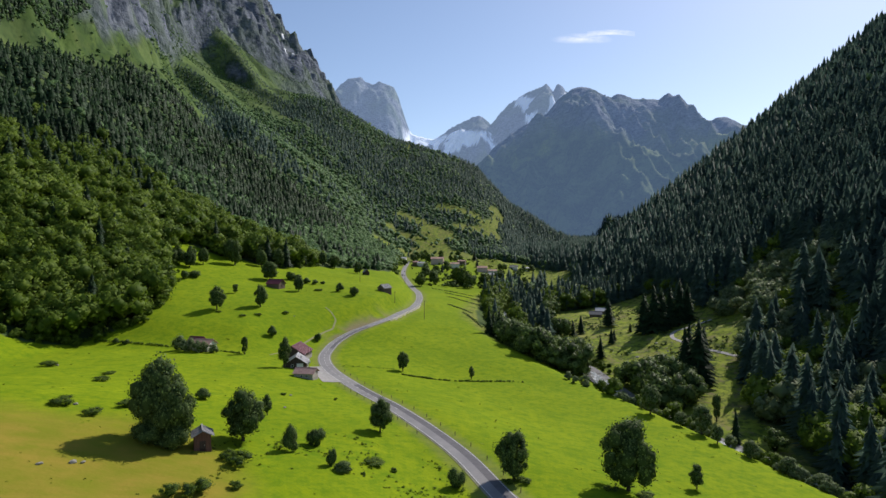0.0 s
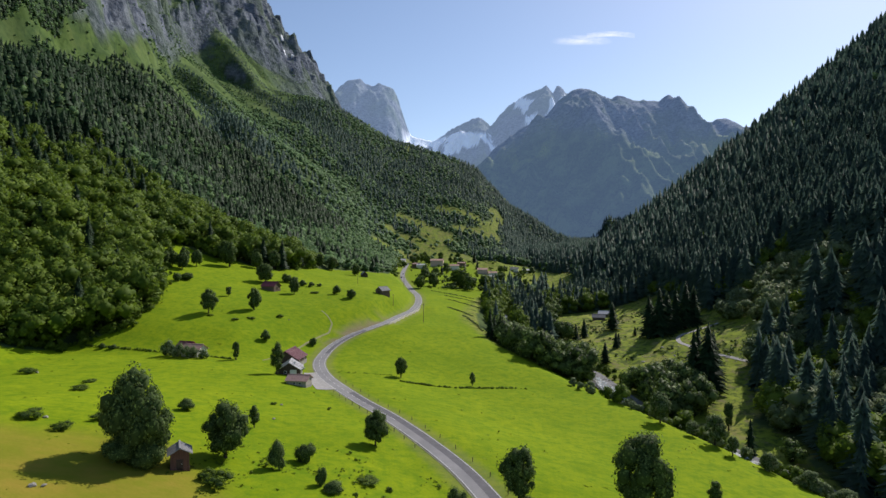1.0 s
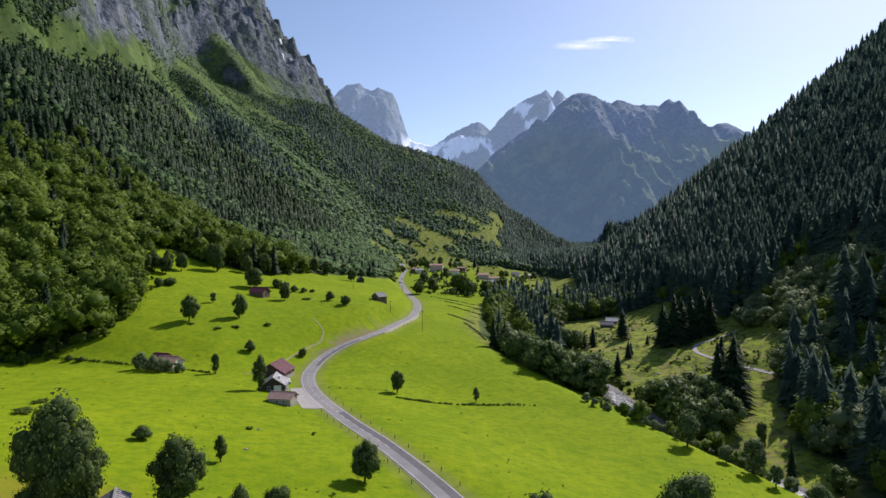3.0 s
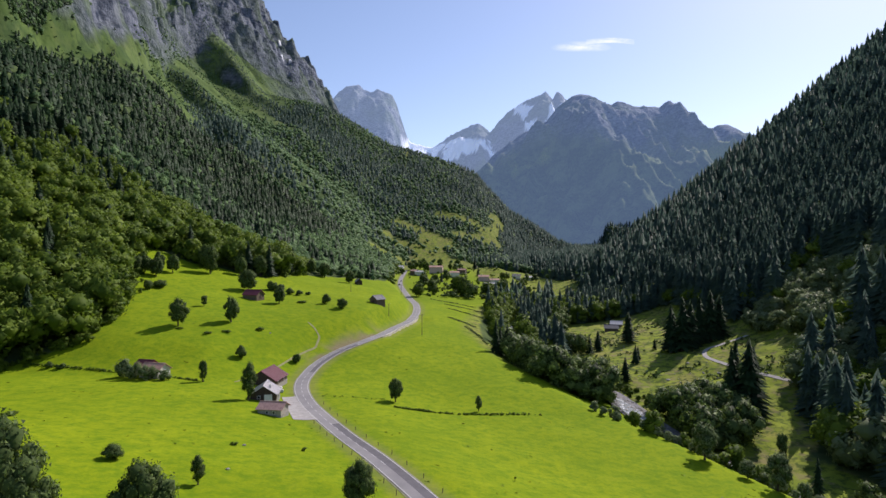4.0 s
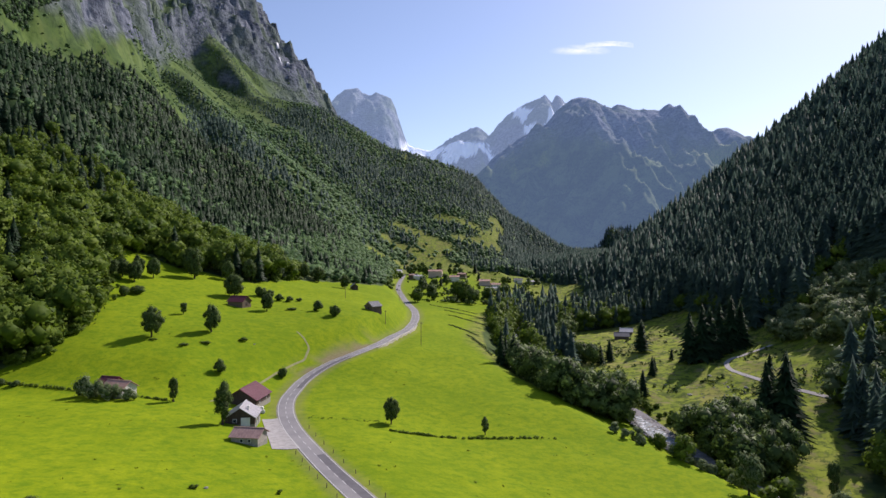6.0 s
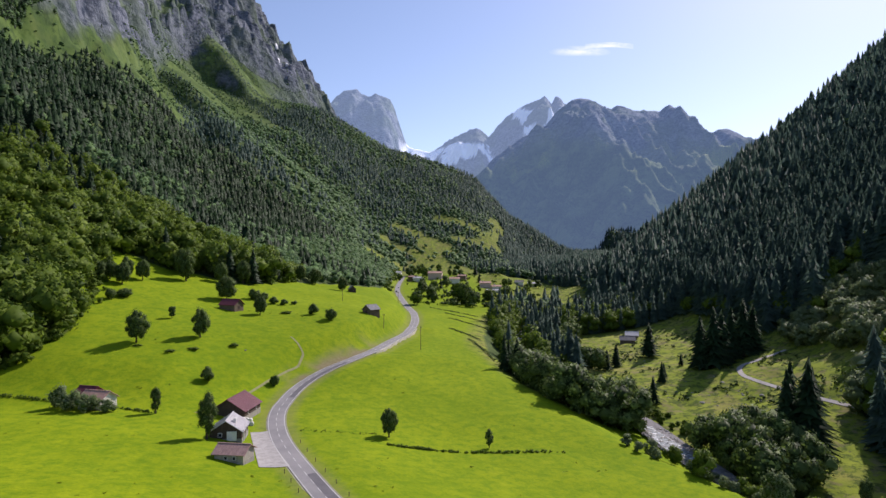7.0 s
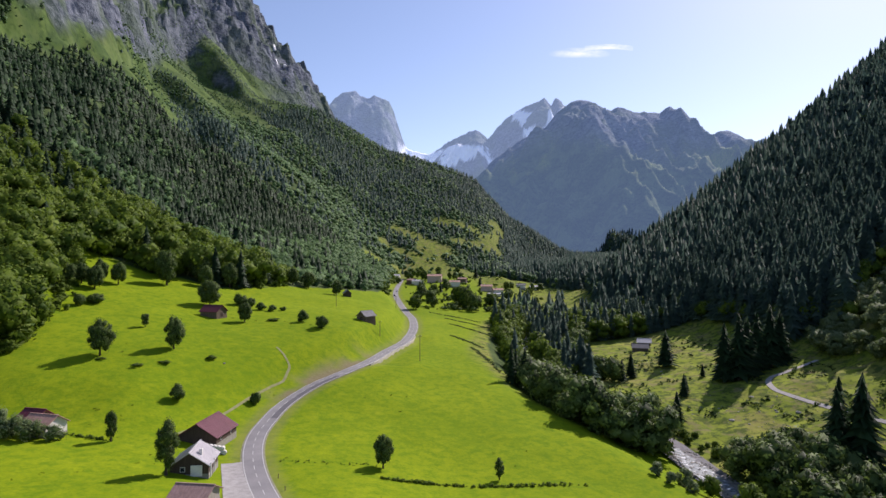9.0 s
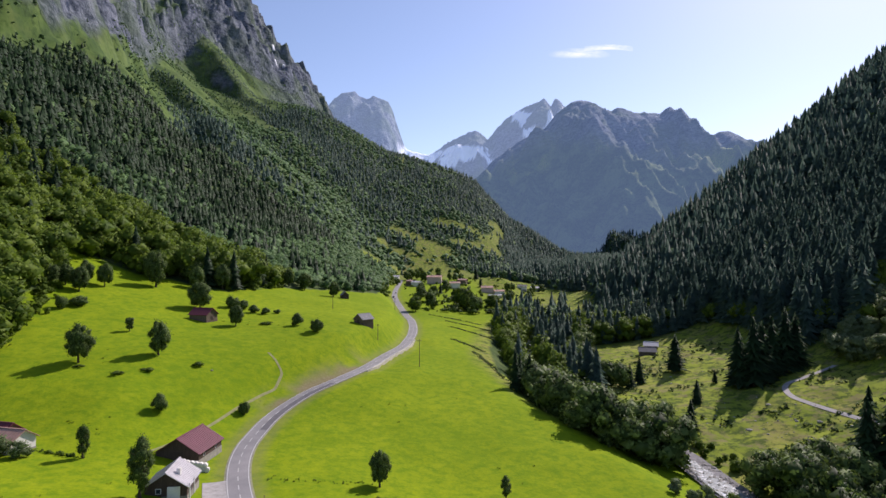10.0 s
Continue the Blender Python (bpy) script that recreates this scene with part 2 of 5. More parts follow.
# ---- the lie of the land ----
def curve(q, xs, ys):
    """Smooth monotone interpolation; xs and ys either rows of knots for each q or one row for all."""
    q = np.asarray(q, float)
    shape, q = q.shape, q.ravel()
    xs, ys = np.atleast_2d(np.asarray(xs, float)), np.atleast_2d(np.asarray(ys, float))
    one = xs.shape[0] == 1
    h = np.diff(xs, axis=1)
    d = np.diff(ys, axis=1) / h
    m = np.empty_like(ys)
    prod = d[:, :-1] * d[:, 1:]
    m[:, 1:-1] = np.where(prod > 0, 2 * prod / (d[:, :-1] + d[:, 1:] + 1e-12 * (prod <= 0)), 0)
    m[:, 0], m[:, -1] = d[:, 0], d[:, -1]
    k = xs.shape[1]
    if one:
        i = np.clip(np.searchsorted(xs[0], q) - 1, 0, k - 2)
        r = np.zeros(len(q), int)
    else:
        i = np.clip((xs < q[:, None]).sum(1) - 1, 0, k - 2)
        r = np.arange(len(q))
    x0, hh, y0, y1, m0, m1 = xs[r, i], h[r, i], ys[r, i], ys[r, i + 1], m[r, i], m[r, i + 1]
    t = (q - x0) / hh
    tc = np.clip(t, 0, 1)
    z = (2 * tc**3 - 3 * tc**2 + 1) * y0 + (tc**3 - 2 * tc**2 + tc) * hh * m0 + (3 * tc**2 - 2 * tc**3) * y1 + (tc**3 - tc**2) * hh * m1
    z = z + np.where(t < 0, t * hh * m0, 0) + np.where(t > 1, (t - 1) * hh * m1, 0)
    return z.reshape(shape)


ROAD_Y = (-300, 60, 125, 152, 188, 215, 253, 284, 318, 341, 371, 463, 567, 667, 760, 850, 1000, 1200)
LINE_Y = (-300, 60, 125, 145, 161, 180, 210, 236, 250, 264, 278, 291, 304, 318, 330, 340, 354, 369, 398, 436, 485, 554, 606, 680, 752, 827, 1000, 1200)
LINE_X = (130, 36, 13, 6, -1.2, -11, -26.9, -40, -46.6, -52, -55.9, -57.7, -57.7, -56.2, -52.6, -48, -40.5, -34, -28.6, -21.6, -19.7, -23, -30.5, -41, -50.3, -55, -60, -66)
ROAD_Z = (-8, -4, -2.8, -1.4, -0.6, -1.5, -2, -1.5, 1, 4, 6.5, 7.5, 8.5, 12, 17.5, 21, 26, 36)
BANK_Y = (-300, 130, 166, 204, 246, 275, 326, 363, 420, 560, 700, 900, 1200)
BANK_X = (190, 112, 105, 91, 75, 57, 36, 23, 22, 36, 75, 100, 150)
BANK_Z = (-26, -18, -17, -14.5, -12.5, -10.5, -6, -2, 1.5, 2, 6, 14, 26)
RIVER_Y = (-300, 130, 175, 230, 258, 280, 300, 326, 362, 402, 470, 560, 700, 900, 1200)
RIVER_X = (220, 129, 116, 96, 88, 84, 81.5, 79, 61, 48, 48, 68, 100, 130, 200)
RIVER_Z = (-36, -24, -22, -20, -19, -18, -17, -16, -13.5, -11, -8, -4, 2, 9, 22)
SIDE_Y = (60, 130, 200, 262, 300, 335, 394, 520, 700, 900, 1200)
FAR_LEFT = (20, 18, 10, 6, 18, 27, 37, 50, 60, 74, 95)
MID_LEFT = (17, 15.5, 8, 4, 14.5, 19.5, 24, 32, 36, 42, 62)
NEAR_LEFT_Y = (60, 130, 156, 188, 215, 253, 284, 321, 341, 371, 391, 450, 520, 700, 900, 1200)
NEAR_LEFT = (6, 3.8, 3, 1.5, 0.5, 0.8, 3, 10, 12, 16, 19, 20, 20, 24, 31, 48)
MEADOW_Y = (60, 137, 200, 265, 326, 376, 420, 520, 700, 900, 1200)
MEADOW_Z = (-9, -10, -9.2, -8.3, -2.5, 3.5, 5, 5.5, 11, 24, 34)
BENCH_Y = (60, 130, 280, 350, 430, 504, 700, 900, 1200)
BENCH_Z = (-24, -21, -16.5, -12, -11, -9, 2, 14, 28)
TOE_Z = (-14, -12, -8, 3, 2, 2, 10, 20, 36)
RIDGE_Y = 2270.0
TRACK_Y = (292, 307, 318, 332, 346, 360, 372, 380, 383, 388)
TRACK_X = (176, 159, 153, 147, 143, 141, 144, 150, 159, 176)
SPUR_X = (-1200, -680, -430, -185, 40, 125, 190, 256, 400, 565, 900)
SPUR_Z = (880, 680, 606, 470, 412, 368, 284, 210, 128, 52, -20)
ROCK_Y = (-300, 700, 780, 820, 860, 950, 1080, 1440, 1750, 2330, 2480, 2700, 4800)
ROCK_F = (1.1, 1.07, 1.035, 1.012, 1.010, 1.045, 1.032, 1.045, 0.97, 0.955, 1.0, 0.98, 0.98)
DARK_X = (-61, 68, 213, 327, 392, 505, 603, 668, 727, 756, 795, 863, 899, 931, 983, 1009, 1074, 1139, 1204, 1262, 1295, 1321, 1357, 1405, 1457, 1521, 1567, 1609, 1658, 1723, 1787, 2013, 2553)
DARK_Z = (328, 441, 555, 668, 717, 782, 831, 913, 958, 981, 994, 985, 958, 939, 936, 952, 939, 926, 923, 913, 946, 956, 926, 887, 858, 806, 796, 819, 815, 783, 750, 620, 263)
SNOW_X = (-1131, -887, -794, -741, -693, -644, -596, -563, -514, -462, -393, -356, -324, -295, -259, -230, -157, -76, 86, 199, 256, 297, 345, 378, 410, 492, 553, 614, 646, 716, 748, 777, 801, 830, 858, 890, 980, 1304, 1560, 2600)
SNOW_Z = (1456, 1211, 1190, 1244, 1280, 1289, 1301, 1260, 1244, 1264, 1248, 1219, 1150, 1056, 946, 877, 861, 841, 943, 1000, 1028, 996, 955, 983, 1032, 1106, 1151, 1188, 1196, 1229, 1249, 1225, 1196, 1253, 1245, 1196, 1172, 1009, 620, 200)
CLIFF_Y = (-300, 400, 855, 1027, 1300, 1800, 2109, 2200, 2450, 3000, 3500, 4800)
CLIFF_X = (-640, -470, -498, -525, -612, -800, -905, -912, -880, -650, -600, -540)
FOOT_Z = (200, 240, 318, 368, 440, 632, 758, 793, 850, 850, 850, 850)
ALP_Y = (-300, 300, 700, 800, 1000, 1090, 1500, 1660, 1900, 2150, 2450, 2700, 4800)
ALP_F = (0.97, 0.97, 0.95, 0.97, 0.97, 0.90, 0.86, 0.79, 0.68, 0.60, 0.64, 0.76, 0.9)


def fractal(x, y, scale, octaves=4, seed=0, ridged=False):
    """Value noise on arrays, about -1 to 1."""
    total, amp, norm = np.zeros_like(x), 1.0, 0.0
    for o in range(octaves):
        r = np.random.RandomState(seed * 31 + o)
        table = r.uniform(-1, 1, (256, 256))
        u, v = x / scale + 37.3 * o + 500, y / scale + 11.7 * o + 500
        iu, iv = np.floor(u).astype(int), np.floor(v).astype(int)
        fu, fv = u - iu, v - iv
        fu, fv = fu * fu * (3 - 2 * fu), fv * fv * (3 - 2 * fv)
        a, b = table[iu % 256, iv % 256], table[(iu + 1) % 256, iv % 256]
        c, d = table[iu % 256, (iv + 1) % 256], table[(iu + 1) % 256, (iv + 1) % 256]
        val = (a * (1 - fu) + b * fu) * (1 - fv) + (c * (1 - fu) + d * fu) * fv
        if ridged:
            val = 1 - 2 * np.abs(val)
        total, norm, amp, scale = total + amp * val, norm + amp, amp * 0.5, scale * 0.5
    return total / norm


def smooth(a, b, v):
    t = np.clip((v - a) / (b - a), 0, 1)
    return t * t * (3 - 2 * t)


def road_x(y):
    return (curve(np.asarray(y, float) - 5, LINE_Y, LINE_X) + 2 * curve(y, LINE_Y, LINE_X) + curve(np.asarray(y, float) + 5, LINE_Y, LINE_X)) / 4


def bed_half(y):
    """Half the width of the river's gravel bed."""
    return 3.6 + 1.0 * smooth(262, 290, y) * smooth(345, 318, y) + 1.5 * smooth(385, 400, y) * smooth(440, 415, y)


def flank_share(x, y):
    """0 at the foot of the left flank, 1 at the foot of its cliffs."""
    xt = -164 + 70 * smooth(1000, 1600, y)
    return np.clip((xt - x) / (xt - curve(y, CLIFF_Y, CLIFF_X)), 0, None)


def valley(x, y):
    rx, rz = road_x(y), curve(y, ROAD_Y, ROAD_Z)
    slope = (road_x(y + 2) - road_x(y - 2)) / 4
    half = 3.6 * np.sqrt(1 + slope**2)
    bx, bz = curve(y, BANK_Y, BANK_X), curve(y, BANK_Y, BANK_Z)
    vx, vz = curve(y, RIVER_Y, RIVER_X), curve(y, RIVER_Y, RIVER_Z)
    bed = bed_half(y)
    spread = smooth(830, 1300, y) * 330 + 1.9 * np.maximum(y - 1300, 0)
    toe = np.maximum(172, vx + 60) + spread
    edge = -160 + 70 * smooth(1000, 1600, y)
    near = np.minimum(rx - half - 18 + 5 * smooth(350, 400, y), -28)
    mid = np.minimum(-105 + 40 * smooth(1000, 1600, y), near - 22)
    zero = np.zeros_like(x)
    xs = [edge - 4, np.minimum(mid, near - 10), near, rx - half, rx + half, 0.5 * (rx + half + bx), bx, vx - bed, vx + bed, vx + 36, toe, toe + 30, toe + 600]
    tz = curve(y, BENCH_Y, TOE_Z)
    zs = [curve(y, SIDE_Y, FAR_LEFT), curve(y, SIDE_Y, MID_LEFT), curve(y, NEAR_LEFT_Y, NEAR_LEFT), rz, rz,
          curve(y, MEADOW_Y, MEADOW_Z), bz, vz - 1.2, vz - 1.2, curve(y, BENCH_Y, BENCH_Z), tz, tz + 17, tz + 17 + 600 * 0.75]
    return np.stack([a + zero for a in xs], -1), np.stack([a + zero for a in zs], -1)


def ridge(x, y, line_x, line_z, at, front, back):
    top = np.interp(x, line_x, line_z)
    return top - np.where(y < at, (at - y) * front, (y - at) * back)


def soft_max(a, b, r):
    h = np.clip(0.5 + 0.5 * (a - b) / r, 0, 1)
    return b + (a - b) * h + r * h * (1 - h) * 0.5


def rib_lines(f):
    """Where along the valley the left flank's ribs lie at each share of its height: foot and crest of the first, foot and crest of the second."""
    crest_a = curve(f, (0, 0.2, 0.35, 0.55, 0.78, 0.94, 1.1), (1150, 1186, 1195, 1245, 1470, 1614, 1700))
    foot_b = curve(f, (0, 0.17, 0.37, 0.55, 0.67, 0.85, 1.0), (1400, 1575, 1713, 1905, 1985, 2160, 2270))
    return crest_a - 300 + 160 * smooth(0.5, 0.9, f), crest_a, foot_b, foot_b + 105


def spurs(f, y):
    """Ribs of the left flank: slopes that face down the valley are steep, those that face the sun are long."""
    fc = np.clip(f, 0, 1.05)
    t0, c1, t2, c3 = rib_lines(fc)
    y = y + (45 * fractal(f * 420, y, 170, 3, 38) + 16 * fractal(f * 420, y, 55, 3, 39)) * smooth(0.3, 0.6, f)
    nil = np.zeros_like(y)
    xs = np.stack([t0 - 420, t0, c1, t2 - 25, c3, c3 + 210, c3 + 520], -1)
    lift = 12 * smooth(0.45, 0.75, fc)
    zs = np.stack([nil, nil - 14 - lift, nil + 34 - 18 * smooth(0.5, 0.75, fc), nil - 18, nil + 86, nil + 40, nil], -1)
    rough = (fractal(f * 500, y, 130, 4, 36) * 16 + fractal(f * 500, y, 45, 3, 37) * 6) * smooth(0.35, 0.7, f)
    small = rough + fractal(f * 60 + 0.12 * y, y, 125, 3, 4, True) * 15 + fractal(f * 90, y, 60, 3, 34, True) * 7
    return np.where((y < t0 - 420) | (y > c3 + 520), 0, curve(y, xs, zs)) + small * smooth(300, 700, y)


def track_clear(x, y):
    """0 on the levelled gravel track, 1 a few metres beside it."""
    d = np.full_like(x, 99.0)
    for ax, ay, ex, ey in zip(TRACK_X, TRACK_Y, TRACK_X[1:], TRACK_Y[1:]):
        t = np.clip(((x - ax) * (ex - ax) + (y - ay) * (ey - ay)) / ((ex - ax) ** 2 + (ey - ay) ** 2), 0, 1)
        d = np.minimum(d, np.hypot(x - ax - t * (ex - ax), y - ay - t * (ey - ay)))
    return smooth(2.5, 8, d)


def height(x, y):
    x, y = np.asarray(x, float), np.asarray(y, float)
    shape = x.shape
    x, y = x.ravel(), y.ravel()
    yc = np.clip(y, -280, 1250)
    xs, zs = valley(x, y)
    z = curve(x, xs, zs)
    # wooded flank of the left mountain, up to the foot of the cliffs
    xc, xt = curve(y, CLIFF_Y, CLIFF_X), xs[:, 0]
    f = np.clip((xt - x) / (xt - xc), 0, None)
    foot = curve(y, CLIFF_Y, FOOT_Z)
    flank = zs[:, 0] + (foot - zs[:, 0]) * np.clip(f, 0, 1) ** 1.2
    gully = (fractal(x, y, 260, 4, 3) * 20 + spurs(f, y)) * smooth(0.03, 0.3, f)
    gully = gully + fractal(x, y, 110, 4, 7) * 20 * smooth(0.4, 0.7, f)
    wall = np.maximum(xc - x, 0)
    crag = fractal(x * 0.8 + y * 0.3, y, 210, 6, 5, True)
    cliff = wall * (1.35 + 0.25 * crag) + smooth(0, 60, wall) * (crag * 80 + fractal(x * 0.8 + 0.6 * y, y, 100, 4, 6, True) * 42)
    cliff = cliff + smooth(-20, 14, wall) * smooth(0, 1, wall) * (fractal(x + 0.4 * y, y, 64, 4, 12, True) * 30 + fractal(x - 0.5 * y, y, 34, 4, 13, True) * 15)
    cliff = cliff + smooth(0, 60, wall) * fractal(x * 0.7 - 0.5 * y, y, 170, 5, 35, True) * (95 - 55 * smooth(2150, 2450, y))       # buttresses
    step = 62.0 + 14 * fractal(x, y, 400, 2, 9)
    q = cliff / step + 0.9 * fractal(x, y, 240, 3, 10)
    cliff = np.where(wall > 0, cliff + step * 0.75 * (smooth(0.25, 0.75, q - np.floor(q)) - (q - np.floor(q))) * smooth(0, 40, wall), cliff)
    cliff = cliff * (1 - smooth(3480, 3750, y))
    z = np.where(x < xt, flank + gully + cliff, z)
    # spur that closes the valley
    spur = ridge(x, y, SPUR_X, SPUR_Z, RIDGE_Y, 0.40, 0.8)
    spur = spur + fractal(x, y, 240, 4, 8) * 26 * smooth(900, 1700, y)
    z = np.where(y > 700, soft_max(z, spur, 40.0), z)
    # back side of the ridges falls to a far valley
    z = np.where(y > RIDGE_Y, np.maximum(z - 0.4 * np.maximum(y - RIDGE_Y - 1250, 0) * smooth(3400, 3800, y), -40), z)
    # far massif: ribs and gullies below a notched crest
    dark = ridge(x, y, DARK_X, DARK_Z, 3450.0, 0.82, 1.0)
    below = smooth(0, 260, 3450 - y)
    dark = dark + below * (fractal(x + 0.45 * y, 0.30 * y, 300, 3, 11, True) * 140 + fractal(x - 0.3 * y, 0.45 * y, 130, 4, 19, True) * 78) + fractal(x, y, 52, 4, 27, True) * (11 + 8 * below)
    z = np.where(y > 2000, soft_max(z, dark, 14.0), z)
    snowy = ridge(x, y, SNOW_X, SNOW_Z, 4300.0, 1.1, 1.0)
    below = smooth(0, 200, 4300 - y)
    snowy = snowy + below * (fractal(x, 0.3 * y, 190, 4, 11, True) * 85 + fractal(x + 0.3 * y, 0.4 * y, 80, 4, 23, True) * 46) + fractal(x, y, 60, 4, 29, True) * (14 + 6 * below)
    z = np.where(y > 3300, np.maximum(z, snowy), z)
    # knoll beside the village, small unevenness everywhere
    z = z + 13 * np.exp(-((x - 88) / 26) ** 2 - ((y - 960) / 45) ** 2)
    # hummocks of the rough pasture beyond the river
    z = z + 2.2 * (fractal(x, y, 15, 4, 16) + 0.5 * fractal(x, y, 40, 2, 18)) * smooth(16, 26, x - curve(y, RIVER_Y, RIVER_X)) * smooth(185, 165, x) * smooth(295, 315, y) * smooth(540, 510, y) * track_clear(x, y)
    off = np.abs(x - road_x(y))
    z = z + (fractal(x, y, 22, 3, 14) * 0.55 + fractal(x, y, 60, 2, 15) * 1.2) * smooth(8, 30, off) * smooth(-1, -0.5, -np.abs(y - 600) / 1200)
    # the ground drops beneath the retaining wall
    right = x - road_x(y)
    z = z - 1.7 * smooth(3.5, 4.6, right) * smooth(20, 6, right) * smooth(358, 372, y) * smooth(462, 446, y)
    return z.reshape(shape)


def ground_z(x, y):
    return float(height(np.array([float(x)]), np.array([float(y)]))[0])


# last snow in the gullies of the cliffs: x, y, radius
SNOW_PATCHES = ((-761, 2866, 8), (-825, 3046, 9), (-742, 2917, 7))

# hay terraces beyond the village: strips from one end to the other, and their half width
TERRACES = ((-150, 1352, -98, 1356, 17), (-98, 1356, -49, 1344, 20), (-49, 1344, 12, 1310, 20), (-102, 1494, -53, 1470, 24), (-53, 1470, 8, 1426, 32), (-30, 1410, -10, 1350, 26),
            (4, 1650, 84, 1643, 24), (148, 1846, 188, 1960, 14), (188, 1950, 139, 1662, 13), (139, 1662, 108, 1620, 13), (44, 1512, 99, 1550, 24), (99, 1550, 151, 1632, 17), (-95, 1121, 60, 1180, 44), (-60, 1205, 40, 1235, 46), (-46, 1275, 50, 1285, 34), (112, 1420, 130, 1250, 18))


def glade(x, y):
    """1 on the open strip of grass that runs down between the spruces to the river."""
    line = curve(y, (205, 222, 232, 248, 266, 290, 320), (124, 121, 117, 116, 125, 139, 157))
    return smooth(10.5, 8, np.abs(x - line + 2 * np.sin(y * 0.21))) * (y > 212) * (y < 324)


def wood_density(x, y, z):
    """0 to 1: how thickly trees stand; and the share of conifers."""
    n = fractal(x, y, 130, 3, 41)
    n2 = fractal(x, y, 420, 3, 43)
    vx = curve(y, RIVER_Y, RIVER_X)
    bx = curve(y, BANK_Y, BANK_X)
    # left flank
    left_edge = curve(y, (248, 270, 292, 330, 372, 396, 412, 440, 452, 470, 530, 640, 760, 900), (-182, -170, -152, -158, -176, -178, -192, -206, -165, -128, -118, -60, -62, -68)) + 9 * fractal(x, y, 30, 3, 31)
    left_edge = np.where(y < 246, -420, left_edge)
    dl = np.where((x < left_edge) & (y < 3100), 1.0, 0.0)
    share = flank_share(x, y)
    bush = smooth(0.20, 0.36, fractal(x, y, 170, 3, 46))
    alp = smooth(-0.05, 0.05, share - curve(y, ALP_Y, ALP_F) + 0.22 * n2 + 0.10 * n)          # open alp above the woods
    alp = alp * (1 - 0.8 * bush * smooth(1.1, 1.0, share))
    t0, c1, t2, c3 = rib_lines(np.clip(share, 0, 1.05))
    alp = np.maximum(alp, smooth(75, 40, np.abs(y - t2 + 45 + 40 * n)) * smooth(0.40, 0.52, share + 0.1 * n) * (x < -200))       # grass in the gully below the second rib
    steep = smooth(-25, 5, y - t2) * smooth(60, 0, y - c3) * smooth(0.93, 0.88, share)
    steep = np.maximum(steep, smooth(-150, -110, y - c1) * smooth(30, -20, y - c1) * smooth(0.97, 0.92, share) * smooth(0.5, 0.6, share) * 0.85)
    alp = alp * (1 - 0.95 * steep)
    dl = dl * (1 - 0.97 * alp)
    # hay terraces beyond the village
    edge = 1 + 0.55 * fractal(x, y, 60, 3, 47)
    clear = np.zeros_like(x)
    for ax, ay, ex, ey, r in TERRACES:
        t = np.clip(((x - ax) * (ex - ax) + (y - ay) * (ey - ay)) / ((ex - ax) ** 2 + (ey - ay) ** 2), 0, 1)
        clear = np.maximum(clear, np.where((x - ax - t * (ex - ax)) ** 2 + ((y - ay - t * (ey - ay)) / 1.4) ** 2 < 0.85 * r * r * edge, 1.0, 0.0))
    lane = smooth(0.22, 0.42, fractal(x * 0.2, y, 120, 3, 45) + 0.3 * n) * smooth(140, 240, z) * (x < -120) * smooth(900, 1200, y)
    dl = dl * (1 - 0.75 * lane)
    dl = np.where(y > 900, np.maximum(dl, np.where(x < 420, 1 - 0.97 * alp, 1) * (1 - 0.6 * lane)), dl)
    dl = dl * (1 - 0.95 * clear)
    # village clearing
    dl = dl * np.where((x > left_edge) & (x < 170) & (y > 655) & (y < 1120), 0.0, 1.0)
    # right flank
    right_edge = curve(y, (100, 200, 236, 262, 290, 318, 335, 400, 560, 640, 720, 780, 900, 1000, 1100, 1300, 1700, 2400), (116, 120, 124, 139, 149, 162, 174, 186, 183, 150, 158, 172, 196, 200, 190, 205, 340, 640)) + 9 * fractal(x, y, 40, 3, 51)
    dr = np.where((x > right_edge) & (y < 2400), 1.0, 0.0)
    # along the river
    strip = np.where((x > bx + 2) & (np.abs(x - vx) > 6) & (x < vx + 22) & (y > 395) & (y < 700), 0.9, 0.0)
    wide = np.where((x > bx + 6) & (x < right_edge + 5) & (y > 545) & (y < 655), 0.85, 0.0)
    d = np.maximum(np.maximum(dl, dr), np.maximum(strip, wide))
    d = np.where((y > 2400) & (x > -480), 0, d)
    q = y + 60 * n + 40 * n2
    # The spruce share also imitates the shaded and sunlit faces of the ribs.
    stand = curve(q, np.stack([0 * y - 300, 0 * y + 300, 0 * y + 520, 0 * y + 690, c1 - 60, c1 + 50, t2 - 50, t2 + 10, c3 + 90, c3 + 300, 0 * y + 3600], -1),
                  np.stack([0 * y + v for v in (0.5, 0.8, 0.85, 0.9, 0.9, 0.10, 0.08, 0.95, 0.8, 0.5, 0.42)], -1))       # share of spruce in the stands along the left flank
    conifer = np.where(x > 60, 0.88, np.clip(stand - 0.06 + 0.85 * n - 0.75 * smooth(92, 55, z + 14 * n2), 0.03, 0.97))
    conifer = np.where((x > 60) & (x < 200) & (y < 640), 0.78, conifer)
    conifer = np.where((x < 160) & (y > 1050) & (z < 190), 0.3 * conifer + 0.1, conifer)
    conifer = np.where((x > 150) & (y < 430), np.clip(conifer - 0.75 * smooth(0.05, 0.3, fractal(x, y, 50, 2, 44)), 0.1, 1), conifer)
    conifer = np.where((x > 118) & (x < 180) & (y > 150) & (y < 246), 0.2, conifer)
    conifer = np.where((x > 30) & (x < 150) & (y > 545) & (y < 660), 0.32, conifer)
    # leafy belt at the foot of the right slope
    belt = (x > 160) & (x < 236 + 12 * n) & (y > 320) & (y < 420)
    d, conifer = np.where(belt, 0.12 * d, d), np.where(belt, 0.1, conifer)
